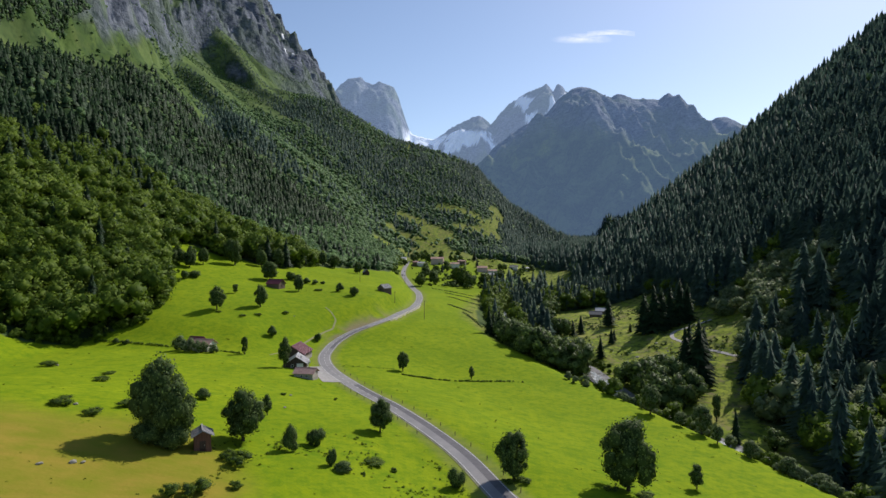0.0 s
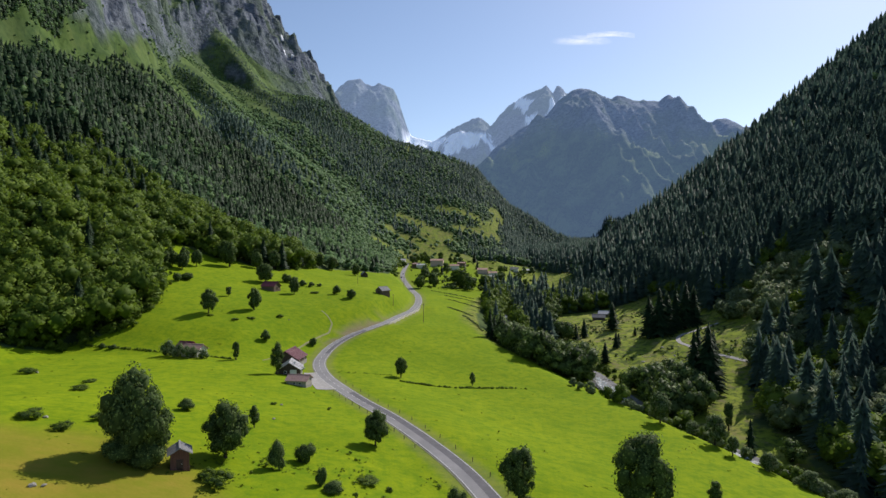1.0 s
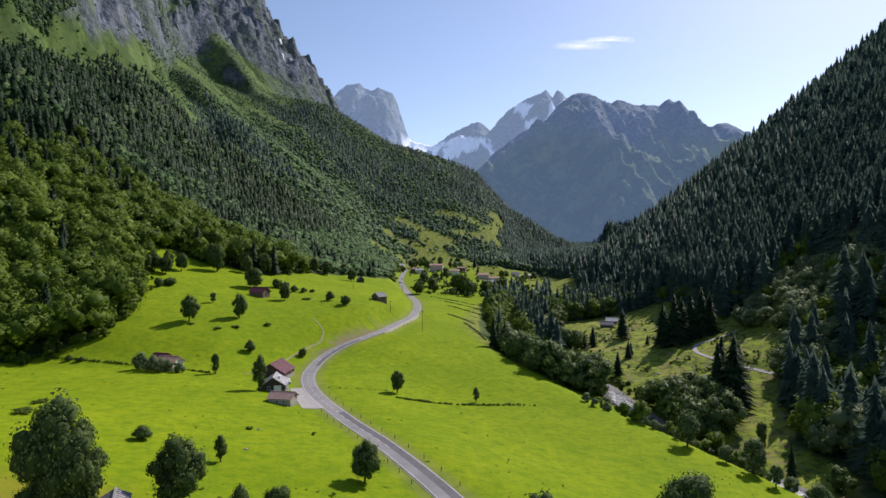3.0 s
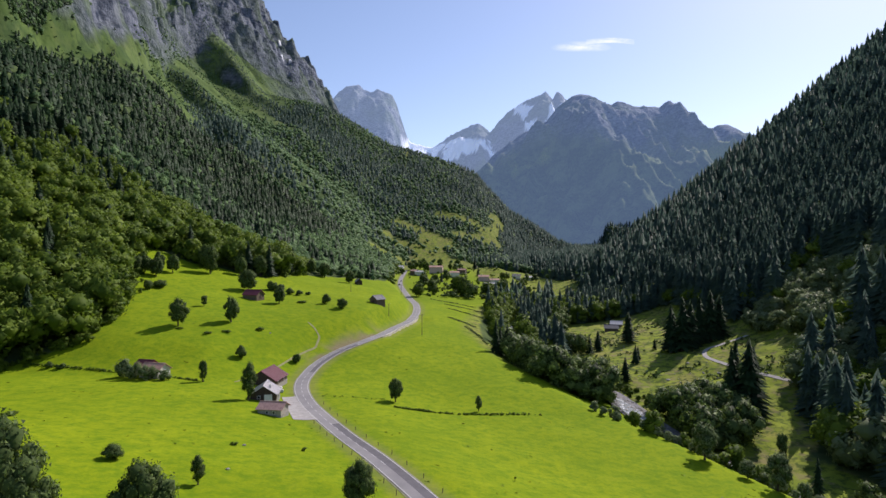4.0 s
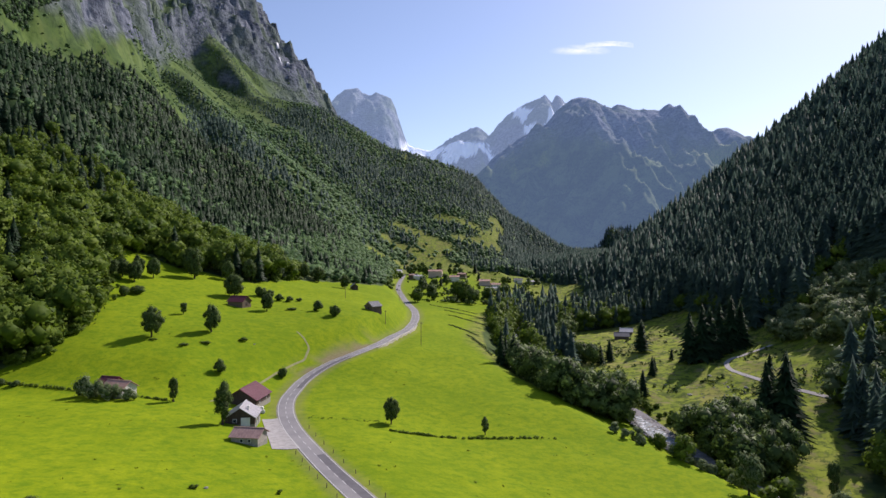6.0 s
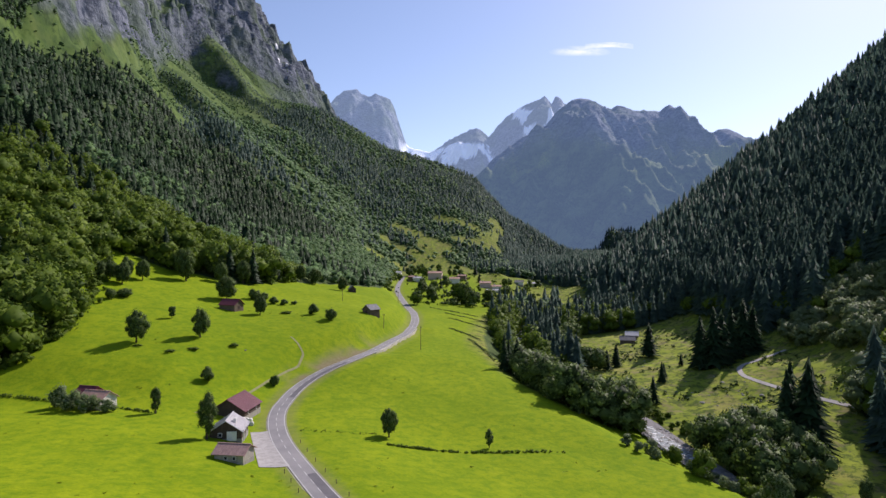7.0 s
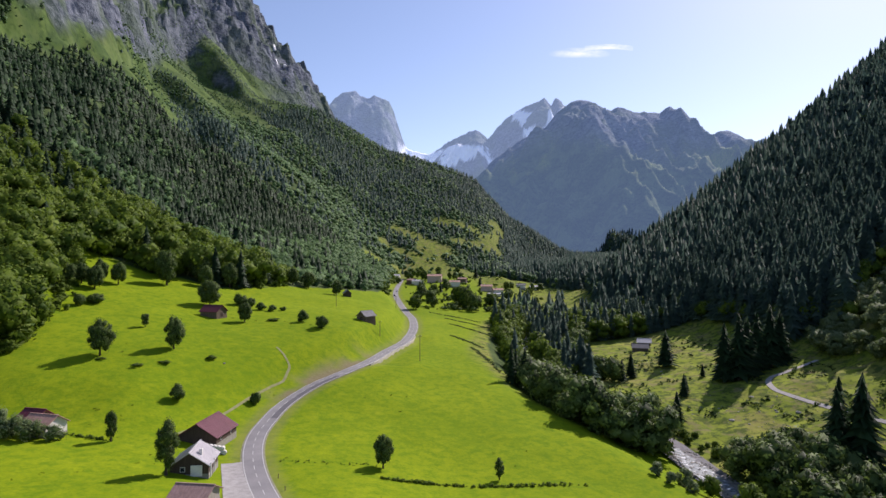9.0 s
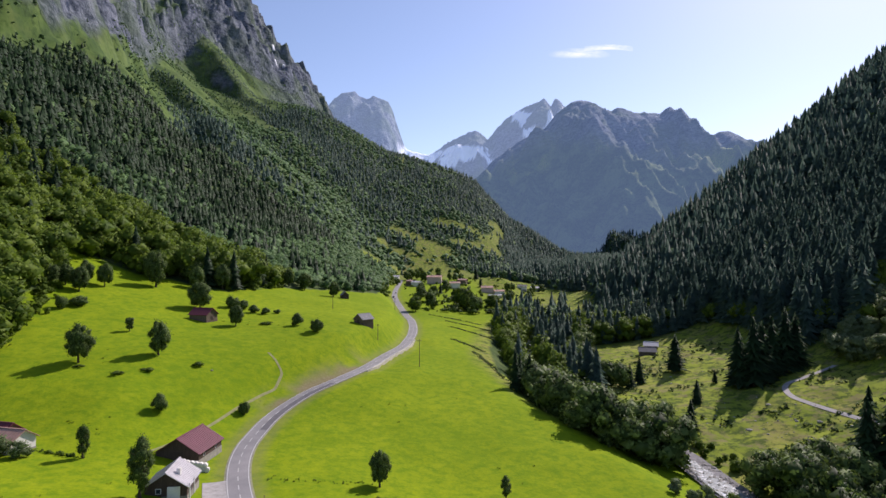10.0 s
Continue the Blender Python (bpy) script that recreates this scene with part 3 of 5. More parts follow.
    d = d * (1 - glade(x, y))
    return d, conifer


def build_ground():
    rows = np.concatenate([np.linspace(-280, 70, 16, endpoint=False), 70 * (1900 / 70) ** (np.linspace(0, 1, 300, endpoint=False)), np.arange(1900, 4450, 11.0), np.linspace(4450, 4850, 14)])
    cols = np.linspace(-1, 1, 580)
    cols = 0.8 * cols + 0.2 * cols**3
    gy = np.repeat(rows[:, None], len(cols), 1)
    gx = cols[None, :] * (0.92 * (gy + 280) + 160)
    gz = height(gx, gy)
    n, m = gx.shape
    idx = np.arange(n * m).reshape(n, m)
    faces = np.stack([idx[:-1, :-1], idx[:-1, 1:], idx[1:, 1:], idx[1:, :-1]], -1).reshape(-1, 4)
    x, y, z = gx.ravel(), gy.ravel(), gz.ravel()
    me = mesh_of("ground", np.stack([x, y, z], 1), faces, GROUND, True)
    d, _ = wood_density(x, y, z)
    gyx, gyy = np.gradient(gz)
    nrm = np.zeros(len(me.vertices) * 3, np.float32)
    me.vertex_normals.foreach_get("vector", nrm)
    up = nrm.reshape(-1, 3)[:, 2]
    big = fractal(x, y, 300, 5, 61)
    fine = fractal(x, y, 45, 4, 63)
    share = flank_share(x, y)
    above = share - curve(y, ROCK_Y, ROCK_F) + 0.03 * fine + 0.02 * big
    rock = smooth(-0.01, 0.02, above) * (x < -300) * (1 - 0.5 * smooth(0.72, 0.84, up + 0.16 * fine))
    ledge = smooth(0.075, 0.11, above) * smooth(0.36, 0.26, above) * smooth(1350, 1600, y) * smooth(2560, 2450, y)       # grass slope between the lower and the upper cliffs
    shelf = smooth(0.16, 0.36, fractal(share * 620 + 0.05 * y, 0.22 * y, 60, 4, 69) + 0.15 * fine)
    rock = rock * (1 - 0.85 * shelf * (y < 2600))
    rock = rock * (1 - 0.9 * ledge * smooth(-0.30, 0.10, fractal(x + 0.5 * y, 0.4 * y, 130, 4, 65)))
    rock = np.maximum(rock, smooth(3900, 4000, y))
    rock = np.maximum(rock, smooth(0.56, 0.44, up + 0.05 * fine) * (share > 0.55) * (share < 1.2) * (x < -300) * (y > 1500) * 0.9)
    far_dark = smooth(2500, 2700, y) * smooth(-900, -500, x)
    rock = np.maximum(rock, far_dark * smooth(500, 760, z + 160 * big))
    lie = fractal(x, y, 130, 5, 67) - 0.5
    lie = lie + 0.92 * smooth(3980, 4080, y) * smooth(915, 865, z) * smooth(-330, -260, x) * smooth(420, 330, x)
    lie = lie + 0.82 * smooth(3900, 4000, y) * smooth(860, 930, z) * smooth(1160, 1110, z) * smooth(500, 580, x) * smooth(980, 900, x)
    snow = smooth(0.0, 0.07, lie) * smooth(3700, 3900, y) * smooth(0.22, 0.36, up)
    for sx, sy, r in SNOW_PATCHES:
        snow = np.maximum(snow, smooth(1.0, 0.7, np.hypot(x - sx, (y - sy) / 1.6) / r + 0.3 * fine))
    d = np.where((x < -150) & (share < 0.97), np.maximum(d, (0.62 - 0.3 * smooth(-0.05, 0.05, share - curve(y, ALP_Y, ALP_F))) * smooth(0.25, -0.15, fractal(x, y, 70, 4, 62)) * smooth(90, 150, z)), d)
    d = np.maximum(d, np.where(x < -250, (0.56 + 0.2 * fine) * smooth(180, 280, z) * (y < 3100), 0.2 * smooth(1000, 1100, y) * (y < 2300)))       # forest-floor tone mixed in to darken the alp and the ground beyond
    pasture = np.maximum(np.maximum(smooth(160, 260, z), smooth(1000, 1200, y)), np.where((x > curve(y, RIVER_Y, RIVER_X)) & (y < 900), 1.0, 0.0))
    bank = curve(y, BANK_Y, BANK_X)
    pasture = np.maximum(pasture, 0.75 * smooth(40, 60, x) * smooth(640, 760, y))
    pasture = np.maximum(pasture, smooth(2, 14, x - bank + 16 * smooth(340, 420, y)) * (y > 320) * (y < 700))
    hay = smooth(-6, 10, -x - 25 - 0.55 * np.abs(y - 90)) * smooth(142, 118, y + 6 * fractal(x, y, 12, 3, 71)) * smooth(-400, 30, y)
    off = np.abs(x - road_x(y))
    bare = smooth(7.5, 4.5, off) * 0.35 + smooth(-0.2, 0.25, fractal(x, y, 12, 3, 73)) * 0.85 * smooth(15, 6, road_x(y) - x) * (x < road_x(y)) * smooth(314, 328, y) * smooth(392, 372, y)
    far = smooth(2300, 2420, y) * (1 - 0.85 * smooth(-0.10, 0.20, 0.8 * fractal(x, y, 110, 5, 77) + (z - 640) / 520) * smooth(960, 820, z + 120 * big))
    d = np.maximum(d, 0.88 * far)
    alp = smooth(170, 270, z) * (x < -150) * smooth(3500, 3200, y)
    cover = (("alp", alp), ("wood", np.clip(d, 0, 1)), ("rock", rock), ("snow", np.clip(snow, 0, 1)), ("pasture", pasture), ("hay", hay), ("bare", np.clip(bare, 0, 1)))
    bpy.data.meshes.remove(me)
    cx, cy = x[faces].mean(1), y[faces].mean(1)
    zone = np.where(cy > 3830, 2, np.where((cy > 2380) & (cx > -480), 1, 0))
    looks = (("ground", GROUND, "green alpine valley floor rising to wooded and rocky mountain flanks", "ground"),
             ("backdrop_1", FAR_GROUND, "distant mountain with wooded lower slopes, blue haze as a glow", "mountain"),
             ("backdrop_2", PEAK_GROUND, "distant peaks with snow fields, pale blue haze as a glow", "mountain"))
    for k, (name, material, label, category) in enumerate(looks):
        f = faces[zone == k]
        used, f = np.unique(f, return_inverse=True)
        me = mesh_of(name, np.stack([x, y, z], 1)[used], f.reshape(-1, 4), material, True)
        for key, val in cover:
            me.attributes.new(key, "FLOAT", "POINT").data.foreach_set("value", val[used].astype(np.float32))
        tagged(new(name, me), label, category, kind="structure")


build_ground()


def ribbon(name, ys, centre, half, lift, material, across=4, skirt=0.5):
    """A strip that follows the ground along a line: its top and a skirt on both sides."""
    xs = centre(ys)
    tx, ty = np.gradient(xs), np.gradient(ys)
    ln = np.hypot(tx, ty)
    nx, ny = ty / ln, -tx / ln
    vs, k = [], across + 3
    w = np.concatenate([[-1.0], np.linspace(-1, 1, across + 1), [1.0]])
    zc = height(xs, ys)
    for j, f in enumerate(w):
        h = half * f if np.isscalar(half) else half * f
        X, Y = xs + nx * h, ys + ny * h
        Z = zc + lift + (-(skirt + lift) if j in (0, k - 1) else 0) - 0.04 * f * f
        vs.append(np.stack([X, Y, Z], 1))
    v = np.stack(vs, 1).reshape(-1, 3)
    idx = np.arange(len(ys) * k).reshape(len(ys), k)
    f = np.stack([idx[:-1, :-1], idx[:-1, 1:], idx[1:, 1:], idx[1:, :-1]], -1).reshape(-1, 4)
    return mesh_of(name, v, f, material)


SHOULDER = plain("dusty_verge", (0.25, 0.25, 0.15), 0.95, 0.4, 0.4)
road_ys = np.concatenate([np.arange(-60, 420, 2.0), np.arange(420, 1050, 4.0)])
tagged(new("road_shoulder", ribbon("road_shoulder", road_ys, road_x, 3.15, 0.07, SHOULDER)), "narrow strip of dusty gravel along the road", "road verge", kind="structure")
road = new("road", ribbon("road", road_ys, road_x, 2.72, 0.16, ASPHALT))
tagged(road, "grey asphalt country road winding through the meadow", "road", kind="structure")

river_ys = np.arange(-60, 760, 3.0)


def river_mesh():
    xs, zs = curve(river_ys, RIVER_Y, RIVER_X), curve(river_ys, RIVER_Y, RIVER_Z)
    bed = bed_half(river_ys)
    half = 2.3 + 0.7 * np.sin(river_ys * 0.11) + 0.6 * fractal(river_ys, river_ys, 14, 2, 82)
    xs = xs - np.maximum(bed - 4.2, 0) * 1.0 + 0.8 * np.sin(river_ys * 0.06)
    w = np.linspace(-1, 1, 7)
    X = xs[:, None] + half[:, None] * w * 1.1
    Y = np.repeat(river_ys[:, None], 7, 1)
    Z = np.repeat(zs[:, None], 7, 1) + 0.1 * fractal(X, Y, 4, 3, 81)
    idx = np.arange(X.size).reshape(X.shape)
    f = np.stack([idx[:-1, :-1], idx[:-1, 1:], idx[1:, 1:], idx[1:, :-1]], -1).reshape(-1, 4)
    return mesh_of("river", np.stack([X, Y, Z], -1).reshape(-1, 3), f, WATER, True)


def bed_mesh():
    """Bars of gravel either side of the water."""
    xs, zs, bed = curve(river_ys, RIVER_Y, RIVER_X), curve(river_ys, RIVER_Y, RIVER_Z), bed_half(river_ys)
    w = np.linspace(-1, 1, 15)
    X = xs[:, None] + (bed[:, None] + 0.9) * w
    Y = np.repeat(river_ys[:, None], 15, 1)
    Z = np.repeat(zs[:, None], 15, 1) - 0.12 + 0.42 * fractal(X, Y, 7, 4, 83) + 0.25 * w[None, :]
    idx = np.arange(X.size).reshape(X.shape)
    f = np.stack([idx[:-1, :-1], idx[:-1, 1:], idx[1:, 1:], idx[1:, :-1]], -1).reshape(-1, 4)
    return mesh_of("river_bed", np.stack([X, Y, Z], -1).reshape(-1, 3), f, BED, True)


tagged(new("river_bed", bed_mesh()), "grey gravel bars of the river bed", "gravel bar", kind="structure")
tagged(new("river", river_mesh()), "shallow foaming mountain river over grey gravel", "river", kind="structure")


# ---- trees ----
def spruce_shape(rng, tiers, sides):
    """A conifer of ragged hanging tiers, one unit high."""
    vs, fs = [], []
    for t in range(tiers):
        a = t / tiers
        z0, z1 = 0.06 + 0.86 * a, min(1.0, 0.06 + 0.86 * a + 1.55 / tiers)
        r = 0.2 * (1 - a) ** 0.85 + 0.012
        base = len(vs)
        vs.append((rng.uniform(-0.01, 0.01), rng.uniform(-0.01, 0.01), z1))
        turn = rng.uniform(0, 6.28)
        for s in range(sides):
            an = turn + s * 6.2832 / sides
            rr = r * (rng.uniform(0.3, 0.7) if s % 2 else rng.uniform(0.7, 1.45))
            vs.append((rr * math.cos(an), rr * math.sin(an), z0 - (0 if s % 2 else 0.03 * rr / r) + rng.uniform(-0.02, 0.02)))
        fs += [(base, base + 1 + s, base + 1 + (s + 1) % sides) for s in range(sides)]
    vs = np.array(vs)
    nrm = np.stack([vs[:, 0], vs[:, 1], 0.06 + 0 * vs[:, 2]], 1) + np.array([[rng.gauss(0, 0.03) for _ in range(3)] for _ in vs])
    return vs, np.array(fs), np.zeros(len(fs), int), nrm / np.linalg.norm(nrm, axis=1)[:, None]


def ico():
    bm = bmesh.new()
    bmesh.ops.create_icosphere(bm, subdivisions=1, radius=1.0)
    v, f = [p.co.copy() for p in bm.verts], [tuple(q.index for q in p.verts) for p in bm.faces]
    bm.free()
    return v, f


ICO_V, ICO_F = ico()
OCT_V = [Vector(p) for p in ((1, 0, 0), (0, 1, 0), (-1, 0, 0), (0, -1, 0), (0, 0, 1), (0, 0, -1))]
OCT_F = [(0, 1, 4), (1, 2, 4), (2, 3, 4), (3, 0, 4), (1, 0, 5), (2, 1, 5), (3, 2, 5), (0, 3, 5)]


def crown_shape(rng, lumps, per_lump, leaf, tall=1.0, low=0.18, core=0.85, size=1.0):
    """A broad crown, one unit high: lumps of many small leaf patches with gaps between, over dark cores that paint its
    inner shade.
    """
    vs, fs, inner, nrm = [], [], [], []
    mid, ry = (1 + low) / 2 - 0.03, (1 - low) / 2
    for _ in range(lumps):
        while True:
            p = Vector((rng.uniform(-1, 1), rng.uniform(-1, 1), rng.uniform(-1, 1)))
            if 0.25 < p.length < 0.86:
                break
        wide = 0.43 * (1.0 if p.z < 0.2 else 1.08 - 0.5 * p.z) / tall
        c = Vector((p.x * wide, p.y * wide, mid + p.z * ry * 0.86))
        lr = rng.uniform(0.09, 0.17) * size / tall**0.5
        for _ in range(per_lump):
            n = Vector((rng.gauss(0, 1), rng.gauss(0, 1), rng.gauss(0.35, 1))).normalized()
            q = c + n * lr * rng.uniform(0.7, 1.12)
            n = (n + Vector((rng.gauss(0, 0.36), rng.gauss(0, 0.36), rng.gauss(0.1, 0.36)))).normalized()
            s1 = n.orthogonal().normalized()
            s1 = Matrix.Rotation(rng.uniform(0, 6.28), 3, n) @ s1
            s2 = n.cross(s1)
            k, b = leaf * rng.uniform(0.6, 1.4), len(vs)
            vs += [q + s1 * k, q - s1 * 0.6 * k + s2 * 0.8 * k, q - s1 * 0.5 * k - s2 * 0.9 * k]
            out = (n * 0.5 + (q - c).normalized() * 0.7 + Vector((q.x, q.y, (q.z - mid) * 0.7)).normalized() * 0.5).normalized()
            nrm += [out, out, out]
            fs.append((b, b + 1, b + 2))
            inner.append(0)
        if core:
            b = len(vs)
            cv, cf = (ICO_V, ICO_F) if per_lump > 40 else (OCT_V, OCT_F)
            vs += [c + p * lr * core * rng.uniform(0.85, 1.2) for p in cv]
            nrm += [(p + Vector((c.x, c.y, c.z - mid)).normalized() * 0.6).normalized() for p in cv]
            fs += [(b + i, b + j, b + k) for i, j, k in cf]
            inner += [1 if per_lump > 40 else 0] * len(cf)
    return np.array([tuple(v) for v in vs]), np.array(fs), np.array(inner), np.array([tuple(v) for v in nrm])


def scatter(name, shapes, spots, material, label, category):
    """Many plants that nobody could count, joined into one mesh. spots: x, y, z, height, width factor, which shape, turn."""
    if not len(spots):
        return
    spots = np.asarray(spots)
    V, F, I, N, base = [], [], [], [], 0
    for k, (sv, sf, *rest) in enumerate(shapes):
        s = spots[spots[:, 5].astype(int) % len(shapes) == k]
        if not len(s):
            continue
        ca, sa = np.cos(s[:, 6])[:, None], np.sin(s[:, 6])[:, None]
        hx = s[:, 3:4] * s[:, 4:5]
        X = (sv[None, :, 0] * ca - sv[None, :, 1] * sa) * hx + s[:, 0:1]
        Y = (sv[None, :, 0] * sa + sv[None, :, 1] * ca) * hx + s[:, 1:2]
        Z = sv[None, :, 2] * s[:, 3:4] + s[:, 2:3]
        V.append(np.stack([X, Y, Z], -1).reshape(-1, 3))
        F.append((sf[None] + (np.arange(len(s)) * len(sv))[:, None, None] + base).reshape(-1, 3))
        I.append(np.tile(rest[0] if rest else np.zeros(len(sf), int), len(s)))
        if len(rest) > 1:
            sn = rest[1]
            sn = np.stack([sn[None, :, 0] * ca - sn[None, :, 1] * sa, sn[None, :, 0] * sa + sn[None, :, 1] * ca, sn[None, :, 2] + 0 * ca], -1)
            if spots.shape[1] > 7:
                sn = sn + 0.55 * s[:, None, 7:10]
                sn = sn / np.linalg.norm(sn, axis=2)[:, :, None]
            N.append(sn.reshape(-1, 3))
        base += len(s) * len(sv)
    ob = new(name, mesh_of(name, np.concatenate(V), np.concatenate(F), material, False, np.concatenate(I), np.concatenate(N) if N else None))
    tagged(ob, label, category, kind="stuff")


def wood_spots(rng, x0, x1, y0, y1, step):
    nx, ny = int((x1 - x0) / step), int((y1 - y0) / step)
    gx, gy = np.meshgrid(np.arange(nx) * step + x0, np.arange(ny) * step + y0)
    gx = (gx + rng.uniform(-0.5, 0.5, gx.shape) * step).ravel()
    gy = (gy + rng.uniform(-0.5, 0.5, gy.shape) * step).ravel()
    seen = np.abs(gx) < 0.80 * gy + 60
    gx, gy = gx[seen], gy[seen]
    gz = height(gx, gy)
    d, con = wood_density(gx, gy, gz)
    away = (height(gx, gy + 14) - height(gx, gy - 14)) / 28        # dark spruce stands in for the ribs' shade, pale leafy trees for sun
    share = flank_share(gx, gy)
    d = np.maximum(d, 0.85 * smooth(0.34, 0.62, away) * (gx < -200) * (gy > 900) * smooth(1.12, 1.0, share))
    keep = rng.uniform(0, 1, len(gx)) < d
    gx, gy, gz, con, away = gx[keep], gy[keep], gz[keep], con[keep], away[keep]
    con = np.where(gx < -60, np.clip(con + 0.35 * smooth(0.2, 0.7, away) * smooth(60, 130, gz) - 0.3 * smooth(0.1, -0.5, away), 0.03, 0.97), con)
    is_con = rng.uniform(0, 1, len(gx)) < con
    lean = np.stack([-(height(gx + 14, gy) - height(gx - 14, gy)) / 28, -away, np.ones_like(gx)], 1)
    return gx, gy, gz, is_con, lean / np.linalg.norm(lean, axis=1)[:, None]


def build_woods():
    rng = np.random.RandomState(5)
    pr = random.Random(5)
    spr_near = [spruce_shape(pr, 14, 16) for _ in range(4)]
    spr_fine = [spruce_shape(pr, 18, 18) for _ in range(4)]
    spr_far = [spruce_shape(pr, 4, 7) for _ in range(4)]
    spr_slope = [spruce_shape(pr, 6, 7) for _ in range(5)]
    brd_near = [crown_shape(pr, 14, 34, 0.042, 1.0, 0.03, 0.77, 1.36) for _ in range(4)]
    brd_mid = [crown_shape(pr, 5, 12, 0.065, 1.0, 0.0, 0.9, 1.7) for _ in range(4)]
    brd_far = [crown_shape(pr, 2, 7, 0.10, 1.0, 0.0, 0.95, 2.4) for _ in range(4)]
    zones = [(-330, -60, 240, 560, 8.8, True, "near_left"), (90, 330, 150, 345, 6.2, True, "front_right"), (40, 420, 345, 640, 6.2, True, "near_right"), (330, 420, 300, 345, 6.2, True, "side_right"),
             (-700, -60, 560, 1100, 8.2, False, "left"), (-330 - 300, -330, 300, 560, 8.0, False, "far_left"), (60, 760, 640, 1300, 9.2, False, "right"),
             (420, 760, 300, 640, 9.2, False, "high_right"),
             (-1000, 1050, 1100, 2400, 10.0, False, "back"), (-950, -470, 2330, 3050, 11.0, False, "upper_left")]
    for x0, x1, y0, y1, step, near, tag in zones:
        x, y, z, con, lean = wood_spots(rng, x0, x1, y0, y1, step)
        n = len(x)
        big = 0.7 if tag in ("left", "far_left", "back", "upper_left") else 1.0
        hgt = np.where(con, rng.uniform(17, 28, n), rng.uniform(11, 19, n)) * big
        hgt = hgt * np.where(con & (x > 180), 1.36, 1.0)
        hgt = hgt * (1 - 0.5 * smooth(-0.15, 0.05, flank_share(x, y) - curve(y, ALP_Y, ALP_F)) * (x < -200))
        hgt = hgt * np.where(con & (x > 100) & (y < 420), 1.2, 1.0) * np.where(~con & (tag == "near_left"), 1.28, 1.0)
        wid = np.where(con, rng.uniform(0.8, 1.15, n), rng.uniform(0.85, 1.2, n)) * (1.2 if not near else 1.0) * np.where(con & (x < -60), 1.12, 1.0)
        spots = np.stack([x, y, z - 0.4, hgt, wid, rng.randint(0, 4, n), rng.uniform(0, 6.28, n)], 1)
        if "left" in tag and not near or tag == "back":      # the canopy follows the lie of the slope
            spots = np.concatenate([spots, lean], 1)
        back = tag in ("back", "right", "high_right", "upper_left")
        scatter("spruce_wood", spr_fine if tag == "front_right" else spr_near if near else spr_slope if tag in ("right", "high_right") else spr_far, spots[con], NEEDLE_HAZE if back or "right" in tag else NEEDLE, "dense dark green spruce wood on the mountain slope", "forest")
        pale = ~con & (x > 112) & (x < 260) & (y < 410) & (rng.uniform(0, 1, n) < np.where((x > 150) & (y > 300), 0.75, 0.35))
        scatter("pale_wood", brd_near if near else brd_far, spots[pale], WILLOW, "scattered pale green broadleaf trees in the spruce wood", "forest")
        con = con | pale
        scatter("broadleaf_wood", brd_near if near else brd_far if tag in ("back", "upper_left") else brd_mid, spots[~con], LEAF_HAZE if back or tag == "left" else LEAF_WOOD, "dense mid-green broadleaf wood on the slope", "forest")
    # trees crowding the ledges beside the left cliffs
    n = 620
    y = rng.uniform(560, 850, n)
    lo = 1.022 + 0.012 * smooth(700, 850, y) + 0.006 * fractal(y, y, 60, 2, 49)
    f = lo + np.abs(rng.normal(0, 0.016, n))
    foot = -164 + 70 * smooth(1000, 1600, y)
    x = foot - f * (foot - curve(y, CLIFF_Y, CLIFF_X))
    spots = np.stack([x, y, height(x, y) - 0.6, rng.uniform(7, 15, n), rng.uniform(0.9, 1.3, n), rng.randint(0, 4, n), rng.uniform(0, 6.28, n)], 1)
    scatter("spruce_wood", spr_far, spots[::2], NEEDLE, "dark spruces on the ledges below the cliffs", "forest")
    scatter("broadleaf_wood", brd_mid, spots[1::2] * np.array([1, 1, 1, 0.7, 1, 1, 1]), LEAF_HAZE, "green scrub on the ledges below the cliffs", "forest")
    # dwarf pines and alder scrub in drifts over the open alp
    n = 9000
    y = rng.uniform(680, 2050, n)
    f = rng.uniform(0.72, 1.10, n)
    foot = -164 + 70 * smooth(1000, 1600, y)
    x = foot - f * (foot - curve(y, CLIFF_Y, CLIFF_X))
    k = fractal(x, y, 75, 4, 58) > rng.uniform(0.02, 0.42, n)
    x, y, n = x[k], y[k], int(k.sum())
    spots = np.stack([x, y, height(x, y) - 0.5, rng.uniform(1.8, 5.5, n), rng.uniform(1.0, 1.7, n), rng.randint(0, 4, n), rng.uniform(0, 6.28, n)], 1)
    scatter("alpine_scrub", brd_far, spots, LEAF_HAZE, "dwarf pine and alder scrub on the open alp", "scrub")


build_woods()


# ---- single trees, bushes and stones ----
def shaped(name, shape, material):
    v, f, inner, normals = shape
    return mesh_of(name, v, f, material, False, inner, normals)


